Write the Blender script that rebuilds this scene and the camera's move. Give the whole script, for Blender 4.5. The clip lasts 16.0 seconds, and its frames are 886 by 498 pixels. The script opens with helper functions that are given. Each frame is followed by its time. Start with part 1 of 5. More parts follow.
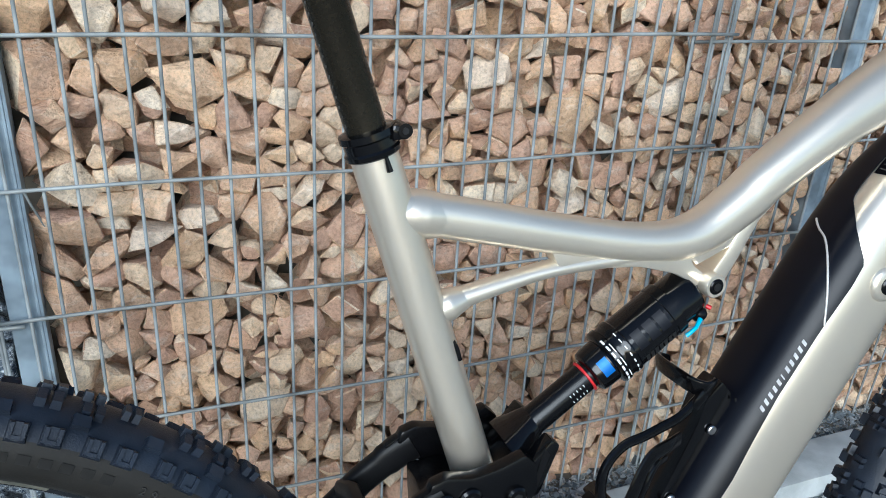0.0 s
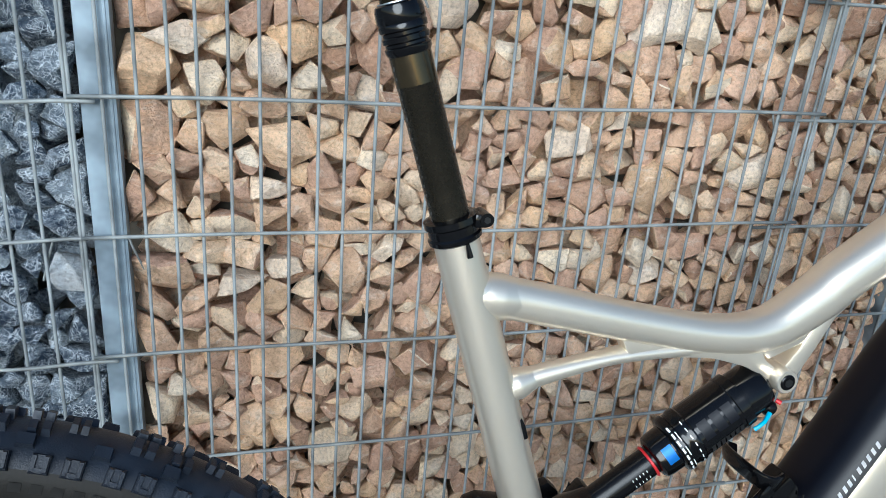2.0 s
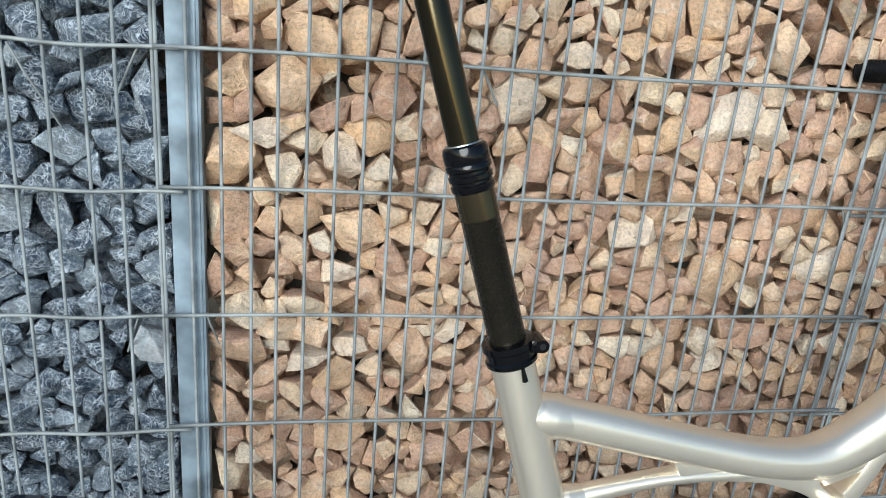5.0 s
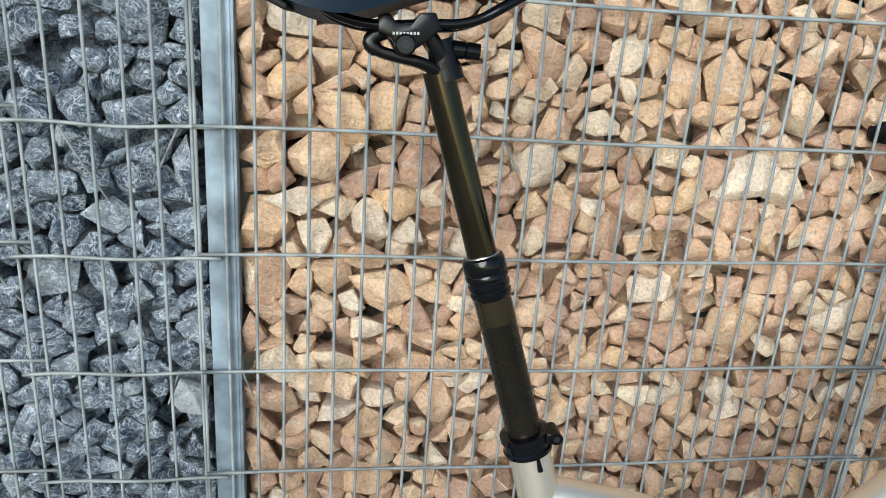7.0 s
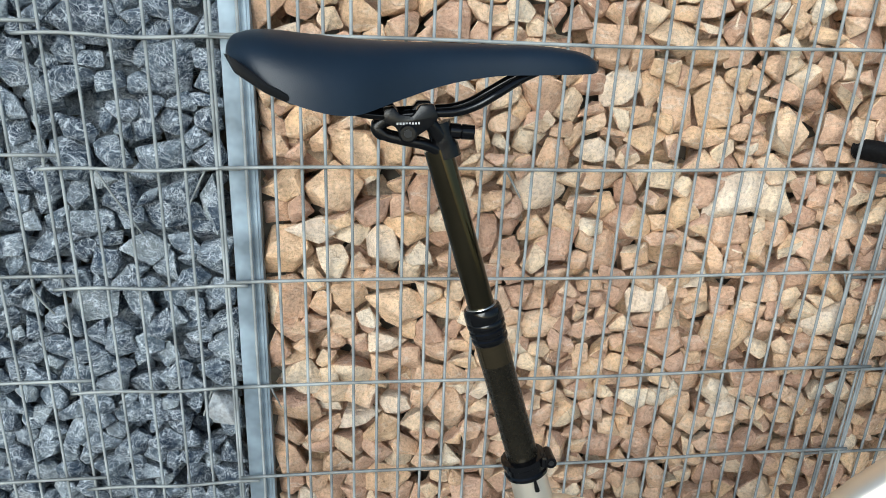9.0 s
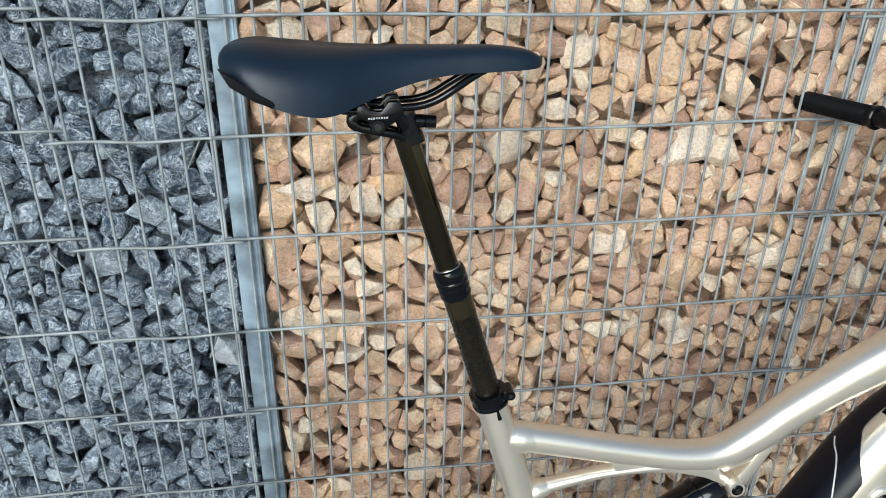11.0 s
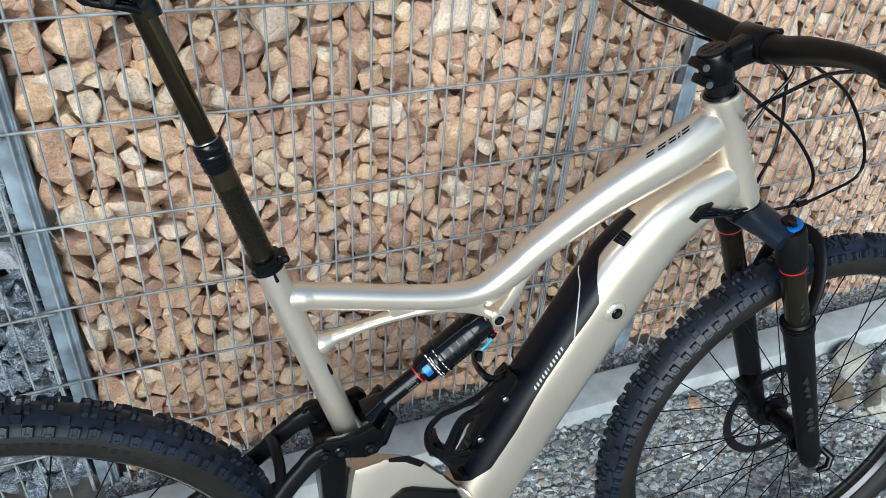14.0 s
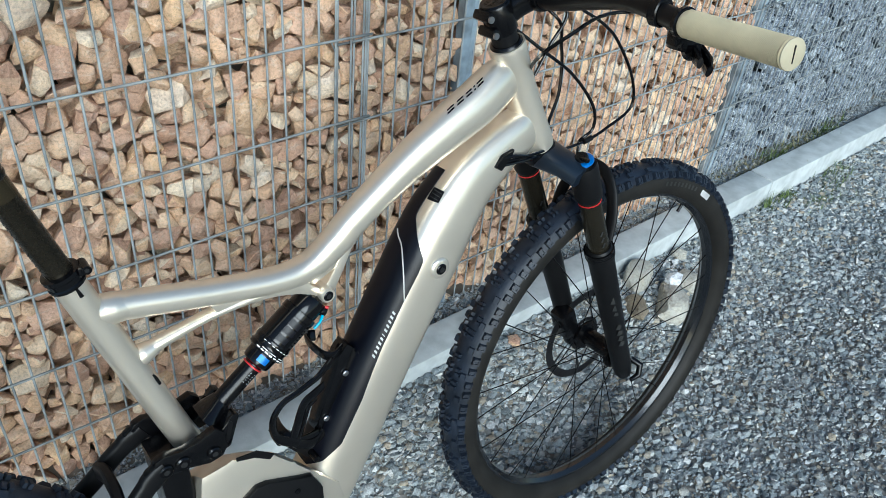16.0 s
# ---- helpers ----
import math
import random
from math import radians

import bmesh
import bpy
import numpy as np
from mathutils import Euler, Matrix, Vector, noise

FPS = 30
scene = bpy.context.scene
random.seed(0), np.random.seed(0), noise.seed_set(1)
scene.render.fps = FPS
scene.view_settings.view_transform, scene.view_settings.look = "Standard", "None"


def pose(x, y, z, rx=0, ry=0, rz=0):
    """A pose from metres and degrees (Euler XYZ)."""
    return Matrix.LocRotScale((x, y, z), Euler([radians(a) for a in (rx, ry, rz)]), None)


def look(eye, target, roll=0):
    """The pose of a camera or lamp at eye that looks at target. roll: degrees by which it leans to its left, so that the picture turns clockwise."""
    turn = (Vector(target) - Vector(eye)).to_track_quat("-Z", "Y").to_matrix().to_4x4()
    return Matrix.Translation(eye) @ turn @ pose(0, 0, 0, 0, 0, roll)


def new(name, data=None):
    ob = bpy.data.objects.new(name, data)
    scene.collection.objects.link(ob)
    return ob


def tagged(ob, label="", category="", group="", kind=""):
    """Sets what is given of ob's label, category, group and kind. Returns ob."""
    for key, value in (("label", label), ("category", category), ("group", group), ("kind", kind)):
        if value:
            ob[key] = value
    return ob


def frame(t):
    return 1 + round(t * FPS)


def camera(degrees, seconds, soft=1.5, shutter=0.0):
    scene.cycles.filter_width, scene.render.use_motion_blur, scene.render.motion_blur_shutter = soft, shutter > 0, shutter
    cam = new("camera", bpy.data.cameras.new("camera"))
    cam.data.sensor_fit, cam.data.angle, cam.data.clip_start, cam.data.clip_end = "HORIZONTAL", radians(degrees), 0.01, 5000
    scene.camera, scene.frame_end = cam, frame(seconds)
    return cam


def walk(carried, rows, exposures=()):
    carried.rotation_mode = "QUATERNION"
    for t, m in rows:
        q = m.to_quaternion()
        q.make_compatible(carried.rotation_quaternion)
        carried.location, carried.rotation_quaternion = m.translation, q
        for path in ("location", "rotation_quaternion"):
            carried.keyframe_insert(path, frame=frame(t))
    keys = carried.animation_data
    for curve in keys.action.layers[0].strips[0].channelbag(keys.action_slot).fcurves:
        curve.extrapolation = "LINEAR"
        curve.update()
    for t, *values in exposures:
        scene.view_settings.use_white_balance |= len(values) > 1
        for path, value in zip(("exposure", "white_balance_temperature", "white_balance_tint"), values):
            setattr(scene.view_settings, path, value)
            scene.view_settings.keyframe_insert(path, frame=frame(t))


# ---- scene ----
cam = camera(60.45, 16.0, soft=0.5)
PATH = [
    (0, (0.1416, -0.8336, 0.9855), (0.8582, 0.8388, 0.1551), 3.81),
    (0.5, (0.1390, -0.8331, 0.9959), (0.8207, 0.8628, 0.1839), 4.30),
    (1, (0.1368, -0.8337, 1.0109), (0.7694, 0.8930, 0.2246), 4.32),
    (1.5, (0.1358, -0.8380, 1.0178), (0.7196, 0.9098, 0.2404), 4.70),
    (2, (0.1315, -0.8411, 1.0244), (0.6790, 0.9273, 0.2674), 5.02),
    (2.5, (0.1273, -0.8420, 1.0338), (0.6243, 0.9489, 0.2953), 4.80),
    (3, (0.1276, -0.8431, 1.0455), (0.5896, 0.9650, 0.3263), 5.05),
    (3.5, (0.1289, -0.8440, 1.0568), (0.5657, 0.9732, 0.3448), 5.21),
    (4, (0.1302, -0.8434, 1.0697), (0.5394, 0.9869, 0.3749), 5.01),
    (4.5, (0.1306, -0.8439, 1.0777), (0.5234, 0.9951, 0.3967), 5.04),
    (7, (0.1265, -0.8566, 1.1743), (0.4323, 0.9967, 0.4875), 4.27),
    (7.5, (0.1287, -0.8637, 1.1922), (0.4288, 0.9882, 0.4992), 3.63),
    (8, (0.1266, -0.8727, 1.2105), (0.4159, 0.9781, 0.5099), 3.26),
    (10.5, (0.1276, -0.9604, 1.3293), (0.3683, 0.8125, 0.4356), 1.70),
    (11, (0.1348, -0.9782, 1.3393), (0.4102, 0.7661, 0.4004), 1.33),
    (11.5, (0.1403, -0.9893, 1.3422), (0.4874, 0.7111, 0.3481), 1.09),
    (12, (0.1393, -1.0023, 1.3393), (0.5363, 0.6553, 0.2930), 1.28),
    (12.5, (0.1459, -1.0194, 1.3378), (0.6142, 0.5980, 0.2586), 2.32),
    (13, (0.1545, -1.0360, 1.3388), (0.7259, 0.5280, 0.2309), 3.98),
    (13.5, (0.1681, -1.0505, 1.3421), (0.8112, 0.4657, 0.2074), 4.56),
    (14, (0.1843, -1.0542, 1.3443), (0.8564, 0.4300, 0.1844), 4.24),
    (14.5, (0.2018, -1.0568, 1.3451), (0.9703, 0.3613, 0.1625), 5.47),
    (15, (0.2014, -1.0604, 1.3461), (1.0334, 0.3176, 0.1591), 5.81),
    (15.5, (0.1937, -1.0537, 1.3415), (1.1430, 0.2442, 0.1523), 6.31),
    (16, (0.1659, -1.0300, 1.3375), (1.2688, 0.1407, 0.1489), 6.49),
]
walk(cam, [(t, look(eye, target, roll)) for t, eye, target, roll in PATH],
     [(0.0, 0.63, 5520, 4), (3.5, 0.62, 5620, 3), (7.0, 0.70, 6030, 3), (11.0, 0.64, 5880, 3), (13.5, 0.59, 5780, 4), (16.0, 0.61, 5560, 0)])

# ---- world and light ----
world = bpy.data.worlds.new("world")
scene.world = world
world.use_nodes = True
wn = world.node_tree.nodes
sky = wn.new("ShaderNodeTexSky")
sky.sky_type, sky.sun_disc = "NISHITA", False
sky.sun_elevation, sky.sun_rotation = radians(24), radians(205)
world.node_tree.links.new(sky.outputs[0], wn["Background"].inputs[0])
wn["Background"].inputs[1].default_value = 0.096
sun = new("sun", bpy.data.lights.new("sun", "SUN"))
sun.data.energy, sun.data.angle, sun.data.color = 2.55, radians(42), (1.0, 0.985, 0.955)
sun.matrix_world = look((-1.25, -2.7, 1.30), (0, 0, 0))


# ---- materials ----
def material(name):
    m = bpy.data.materials.new(name)
    m.use_nodes = True
    return m, m.node_tree, m.node_tree.nodes["Principled BSDF"]


def node(tree, kind, **inputs):
    n = tree.nodes.new(kind)
    for key, value in inputs.items():
        n.inputs[key.replace("_", " ")].default_value = value
    return n


def ramp(tree, source, stops, interpolation="LINEAR"):
    r = tree.nodes.new("ShaderNodeValToRGB")
    r.color_ramp.interpolation = interpolation
    while len(r.color_ramp.elements) < len(stops):
        r.color_ramp.elements.new(0.5)
    for e, (p, c) in zip(r.color_ramp.elements, stops):
        e.position, e.color = p, (*c, 1)
    tree.links.new(source, r.inputs[0])
    return r.outputs[0]


def mixed(tree, kind, fac, a, b):
    n = tree.nodes.new("ShaderNodeMix")
    n.data_type, n.blend_type = "RGBA", kind
    for socket, value in ((n.inputs[0], fac), (n.inputs[6], a), (n.inputs[7], b)):
        if isinstance(value, (int, float)):
            socket.default_value = value
        elif isinstance(value, tuple):
            socket.default_value = (*value, 1)
        else:
            tree.links.new(value, socket)
    return n.outputs[2]


def own_random(tree):
    """A random value for each separate stone, be it an object or an island of a mesh."""
    info, geo = tree.nodes.new("ShaderNodeObjectInfo"), tree.nodes.new("ShaderNodeNewGeometry")
    add = tree.nodes.new("ShaderNodeMath")
    add.operation = "ADD"
    tree.links.new(info.outputs["Random"], add.inputs[0])
    tree.links.new(geo.outputs["Random Per Island"], add.inputs[1])
    fract = tree.nodes.new("ShaderNodeMath")
    fract.operation = "FRACT"
    tree.links.new(add.outputs[0], fract.inputs[0])
    return fract.outputs[0]


def place(tree, scale=(1, 1, 1)):
    geo = tree.nodes.new("ShaderNodeNewGeometry")
    m = tree.nodes.new("ShaderNodeMapping")
    m.inputs["Scale"].default_value = scale
    tree.links.new(geo.outputs["Position"], m.inputs["Vector"])
    return m.outputs[0]


def noise_of(tree, vector, scale, detail=4.0, rough=0.55, distortion=0.0):
    n = node(tree, "ShaderNodeTexNoise", Scale=scale, Detail=detail, Roughness=rough, Distortion=distortion)
    tree.links.new(vector, n.inputs["Vector"])
    return n.outputs[0]


def bump(tree, bsdf, height, strength, distance):
    b = node(tree, "ShaderNodeBump", Strength=strength, Distance=distance)
    tree.links.new(height, b.inputs["Height"])
    tree.links.new(b.outputs[0], bsdf.inputs["Normal"])


def node_colour(tree, vector, scale):
    n = node(tree, "ShaderNodeTexNoise", Scale=scale, Detail=3.0)
    tree.links.new(vector, n.inputs["Vector"])
    return n.outputs["Color"]


def stone_material(name, shades, vein, vein_at, grain, rough=0.85, cracks=False, much=0.55):
    m, tree, bsdf = material(name)
    where = place(tree)
    base = ramp(tree, own_random(tree), shades)
    blotch = noise_of(tree, where, 26, 5)
    base = mixed(tree, "MULTIPLY", 0.7, base, ramp(tree, blotch, [(0.28, (0.66, 0.595, 0.55)), (0.48, (1, 1, 1)), (0.72, (1.18, 1.12, 0.98))]))
    streak = noise_of(tree, place(tree, (34, 40, 60)), 1.0, 8, 0.7, 1.2)
    base = mixed(tree, "MIX", ramp(tree, streak, [(vein_at, (0, 0, 0)), (vein_at + 0.16, (much,) * 3)]), base, vein)
    if cracks:
        # pale veins that come and go, and dusty bruised edges
        warp = mixed(tree, "ADD", 0.10, where, node_colour(tree, where, 26))
        patch = ramp(tree, noise_of(tree, where, 55, 5, 0.65), [(0.38, (0, 0, 0)), (0.52, (1, 1, 1))])
        for scale, width, amount in ((48, 0.040, 1.0), (90, 0.050, 0.9), (170, 0.06, 0.55)):
            cell = node(tree, "ShaderNodeTexVoronoi", Scale=scale)
            cell.feature = "DISTANCE_TO_EDGE"
            tree.links.new(warp, cell.inputs["Vector"])
            line = ramp(tree, cell.outputs["Distance"], [(0.0, (amount,) * 3), (width, (0, 0, 0))])
            base = mixed(tree, "MIX", mixed(tree, "MULTIPLY", 1.0, line, patch), base, (0.74, 0.80, 0.86))
        geo = tree.nodes.new("ShaderNodeNewGeometry")
        edge = ramp(tree, geo.outputs["Pointiness"], [(0.52, (0, 0, 0)), (0.60, (0.6, 0.6, 0.6))])
        base = mixed(tree, "MIX", mixed(tree, "MULTIPLY", 1.0, edge, ramp(tree, streak, [(0.4, (0, 0, 0)), (0.55, (1, 1, 1))])), base, vein)
    fine = noise_of(tree, where, grain, 6, 0.7)
    base = mixed(tree, "MULTIPLY", 0.75, base, ramp(tree, fine, [(0.32, (0.58, 0.55, 0.53)), (0.5, (1, 1, 1)), (0.68, (1.24, 1.24, 1.24))]))
    bsdf.inputs["Roughness"].default_value = rough
    bsdf.inputs["Specular IOR Level"].default_value = 0.3
    lumps = noise_of(tree, where, 90, 3)
    split = node(tree, "ShaderNodeTexVoronoi", Scale=38)
    split.feature = "DISTANCE_TO_EDGE"
    tree.links.new(mixed(tree, "ADD", 0.09, where, node_colour(tree, where, 22)), split.inputs["Vector"])
    seam = ramp(tree, split.outputs["Distance"], [(0.0, (0.72, 0.68, 0.65)), (0.03, (1, 1, 1))])
    if not cracks:
        base = mixed(tree, "MULTIPLY", ramp(tree, blotch, [(0.48, (0, 0, 0)), (0.62, (0.8, 0.8, 0.8))]), base, seam)
    tree.links.new(base, bsdf.inputs["Base Color"])
    bump(tree, bsdf, mixed(tree, "ADD", 0.7, mixed(tree, "ADD", 0.6, mixed(tree, "ADD", 0.15, streak, seam), lumps), fine), 1.0, 0.0055)
    return m


LIGHT_STONE = stone_material("light_stone", [(0.0, (0.481, 0.299, 0.209)), (0.15, (0.601, 0.388, 0.273)), (0.35, (0.699, 0.477, 0.314)), (0.5, (0.700, 0.487, 0.305)), (0.65, (0.603, 0.388, 0.284)), (0.8, (0.778, 0.575, 0.390)), (0.93, (0.785, 0.633, 0.465)), (1.0, (0.810, 0.69, 0.545))], (0.76, 0.66, 0.54), 0.53, 220)
WHITE_STONE = stone_material("white_stone", [(0.0, (0.77, 0.61, 0.46)), (1.0, (0.83, 0.69, 0.55))], (0.88, 0.80, 0.70), 0.55, 220)
DARK_STONE = stone_material("dark_stone", [(0.0, (0.016, 0.031, 0.058)), (0.35, (0.030, 0.051, 0.085)), (0.6, (0.060, 0.088, 0.125)), (0.85, (0.115, 0.148, 0.19)), (1.0, (0.25, 0.285, 0.31))], (0.50, 0.56, 0.62), 0.53, 300, 0.9, True, 0.55)
OCHRE_STONE = stone_material("ochre_stone", [(0.0, (0.74, 0.50, 0.31)), (1.0, (0.80, 0.57, 0.38))], (0.84, 0.72, 0.56), 0.55, 220)
GREY_STONE = stone_material("grey_stone", [(0.0, (0.48, 0.51, 0.54)), (1.0, (0.55, 0.58, 0.60))], (0.66, 0.68, 0.70), 0.55, 220)
GRAVEL = stone_material("gravel_stone", [(0.0, (0.14, 0.165, 0.18)), (0.25, (0.27, 0.305, 0.32)), (0.5, (0.38, 0.42, 0.435)), (0.65, (0.46, 0.495, 0.50)), (0.70, (0.42, 0.37, 0.29)), (0.78, (0.37, 0.35, 0.30)), (0.82, (0.53, 0.56, 0.56)), (0.94, (0.64, 0.66, 0.66)), (1.0, (0.74, 0.74, 0.72))], (0.5, 0.5, 0.48), 0.66, 300)


def plain(name, colour, rough, metal=0.0, coat=0.0, grain=0.0, grain_scale=300, spread=0.12, gloss=0.5):
    m, tree, bsdf = material(name)
    bsdf.inputs["Specular IOR Level"].default_value = gloss
    where = place(tree)
    n = noise_of(tree, where, grain_scale, 4)
    low, high = tuple(c * (1 - spread) for c in colour), tuple(min(1, c * (1 + spread)) for c in colour)
    tree.links.new(ramp(tree, noise_of(tree, where, 18, 3), [(0.35, low), (0.65, high)]), bsdf.inputs["Base Color"])
    bsdf.inputs["Metallic"].default_value = metal
    bsdf.inputs["Coat Weight"].default_value = coat
    bsdf.inputs["Coat Roughness"].default_value = 0.12
    r = tree.nodes.new("ShaderNodeMapRange")
    r.inputs["To Min"].default_value, r.inputs["To Max"].default_value = max(0, rough - 0.06), min(1, rough + 0.06)
    tree.links.new(n, r.inputs["Value"])
    tree.links.new(r.outputs[0], bsdf.inputs["Roughness"])
    if grain:
        bump(tree, bsdf, n, grain, 0.001)
    return m


ZINC = plain("galvanised_steel", (0.23, 0.285, 0.33), 0.55, 0.2, 0, 0.2, 90, 0.38)
WIRE = plain("galvanised_wire", (0.25, 0.265, 0.26), 0.58, 0.15, 0, 0.1, 400, 0.35)
PAINT = plain("champagne_silver_paint", (0.86, 0.775, 0.64), 0.30, 0.80, 0.2, 0, 9, 0.015)
BATTERY = plain("satin_black_paint", (0.0025, 0.003, 0.006), 0.34, 0, 0.0, 0, 300, 0.1, 0.24)
BLACK = plain("black_anodised_alloy", (0.0025, 0.0025, 0.003), 0.24, 0.0, 0.0, 0, 300, 0.12, 0.28)
GLOSS = plain("gloss_black", (0.0025, 0.0025, 0.003), 0.12, 0.0, 0.0, 0, 30, 0.1, 0.36)
MATT = plain("matt_black", (0.0045, 0.0045, 0.005), 0.42, 0, 0, 0.1, 900, 0.15, 0.2)
BRONZE = plain("dark_bronze_anodised", (0.060, 0.050, 0.030), 0.10, 0.95, 0.0, 0, 300, 0.1)
RUBBER = plain("tyre_rubber", (0.010, 0.0145, 0.024), 0.44, 0, 0, 0.3, 700, 0.3, 0.38)
SIDEWALL = plain("tyre_sidewall", (0.014, 0.013, 0.0115), 0.55, 0, 0, 0.2, 500, 0.25, 0.2)
# saddle cover: the sky's blue reflection is mixed into its dark base colour
VINYL = plain("saddle_cover", (0.007, 0.014, 0.025), 0.40, 0, 0, 0.15, 1200, 0.1, 0.3)
BLUE = plain("blue_anodised", (0.008, 0.12, 0.42), 0.35, 0.3)
RED = plain("red_anodised", (0.55, 0.02, 0.025), 0.4, 0.2)
CYAN = plain("cyan_lever", (0.02, 0.35, 0.55), 0.4)
WHITE = plain("white_print", (0.72, 0.72, 0.72), 0.5)
GREYPRINT = plain("grey_print", (0.055, 0.055, 0.052), 0.5, 0, 0, 0, 300, 0.1, 0.2)
FAINT = plain("faint_grey_print", (0.014, 0.014, 0.014), 0.45, 0, 0, 0, 300, 0.1, 0.2)
STEEL = plain("bright_steel", (0.55, 0.55, 0.56), 0.3, 1.0)
DISC = plain("dark_steel_disc", (0.10, 0.10, 0.105), 0.35, 0.9)
CONCRETE = plain("kerb_concrete", (0.45, 0.475, 0.47), 0.85, 0, 0, 0.5, 260, 0.16)
SOIL = plain("gravelly_soil", (0.17, 0.15, 0.12), 0.95, 0, 0, 0.9, 120, 0.4)
GRASS = plain("grass_blades", (0.09, 0.13, 0.03), 0.6, 0, 0, 0, 300, 0.4)
GRIPSKIN = plain("cream_grip_rubber", (0.72, 0.60, 0.375), 0.42, 0, 0, 0.1, 900, 0.1)


# ---- shaping helpers ----
STAND = [Matrix()]  # where the bicycle's assembly now being built stands on it


def laid(scale, turn, start, goal):
    """Sizes and turns an assembly in the bicycle's plane, so that its place start (x, z) comes to goal."""
    m = Matrix.Rotation(radians(-turn), 4, "Y") @ Matrix.Scale(scale, 4)
    m.translation = Vector((goal[0], 0, goal[1])) - m @ Vector((start[0], 0, start[1]))
    return m


def part(name, bm, mat, parent=None, label="", smooth=35):
    mesh = bpy.data.meshes.new(name)
    bmesh.ops.recalc_face_normals(bm, faces=bm.faces)
    bm.to_mesh(mesh)
    bm.free()
    mesh.materials.append(mat)
    if smooth:
        mesh.shade_smooth()
        mesh.set_sharp_from_angle(angle=radians(smooth))
    ob = new(name, mesh)
    if parent:
        ob.parent = parent
        if parent.name == "mountain_bike":
            ob.matrix_basis = STAND[0]
    return tagged(ob, label)


def spline(points, n=8):
    """Catmull-Rom through rows of numbers, n steps a stretch."""
    p = np.array(points, float)
    q = np.vstack([2 * p[0] - p[1], p, 2 * p[-1] - p[-2]])
    out = []
    for i in range(1, len(q) - 2):
        a, b, c, d = q[i - 1], q[i], q[i + 1], q[i + 2]
        for u in np.linspace(0, 1, n, endpoint=False):
            out.append(0.5 * (2 * b + (c - a) * u + (2 * a - 5 * b + 4 * c - d) * u**2 + (3 * b - a - 3 * c + d) * u**3))
    return np.array(out + [p[-1]])


def sweep(points, radii, seg=20, bm=None, cap=True, square=2.0, start=0.0, stop=1.0, grow=0.0):
    """A skin along points; radii: numbers or pairs (in the bike's plane, across it). square: 2 is round, more is boxier. start, stop: part of the turn."""
    bm = bm or bmesh.new()
    pts = [Vector(p) for p in points]
    rings, side = [], None
    whole = stop - start > 0.999
    for i, p in enumerate(pts):
        t = (pts[min(i + 1, len(pts) - 1)] - pts[max(i - 1, 0)]).normalized()
        if side is None:
            side = Vector((0, 1, 0)) if abs(t.y) < 0.8 else Vector((1, 0, 0))
        side = (side - t * side.dot(t)).normalized()
        up = side.cross(t)
        r = radii[i] if hasattr(radii, "__len__") else radii
        a, b = (r[0], r[1]) if hasattr(r, "__len__") else (r, r)
        ring = []
        for k in range(seg if whole else seg + 1):
            f = 2 * math.pi * (start + (stop - start) * k / seg)
            c, s = math.cos(f), math.sin(f)
            e = 2 / square
            ring.append(bm.verts.new(p + up * ((a + grow) * math.copysign(abs(c) ** e, c)) + side * ((b + grow) * math.copysign(abs(s) ** e, s))))
        rings.append(ring)
    for A, B in zip(rings, rings[1:]):
        for k in range(seg):
            j = (k + 1) % len(A)
            bm.faces.new((A[k], A[j], B[j], B[k]))
    if cap and whole:
        bm.faces.new(rings[0])
        bm.faces.new(rings[-1])
    return bm


def rod(a, b, r, r2=None, seg=20, bm=None):
    return sweep([a, b], [r, r if r2 is None else r2], seg, bm)


def lathe(a, b, profile, seg=28, bm=None):
    """A turned shape on the axis from a to b: profile rows of (share of the way, radius)."""
    a, b = Vector(a), Vector(b)
    return sweep([a.lerp(b, u) for u, _ in profile], [r for _, r in profile], seg, bm)


def box(centre, size, bm=None, turn=None, bevel=0.0):
    bm = bm or bmesh.new()
    made = bmesh.ops.create_cube(bm, size=1)["verts"]
    m = Matrix.Translation(centre) @ (turn or Matrix()) @ Matrix.Diagonal((*size, 1))
    bmesh.ops.transform(bm, matrix=m, verts=made)
    if bevel:
        edges = list({e for v in made for e in v.link_edges})
        bmesh.ops.bevel(bm, geom=edges, offset=bevel, segments=2, affect="EDGES", profile=0.6)
    return bm


def slab(outline, y0, y1, bevel=0.0, bm=None):
    """A plate in the bike's plane with the given outline of (x, z), from y0 to y1."""
    own_bm = bmesh.new()
    v = [own_bm.verts.new((x, y0, z)) for x, z in outline]
    face = own_bm.faces.new(v)
    made = bmesh.ops.extrude_face_region(own_bm, geom=[face])["geom"]
    bmesh.ops.translate(own_bm, vec=(0, y1 - y0, 0), verts=[g for g in made if isinstance(g, bmesh.types.BMVert)])
    if bevel:
        bmesh.ops.bevel(own_bm, geom=own_bm.edges[:], offset=bevel, segments=2, affect="EDGES", profile=0.6)
    return own_bm


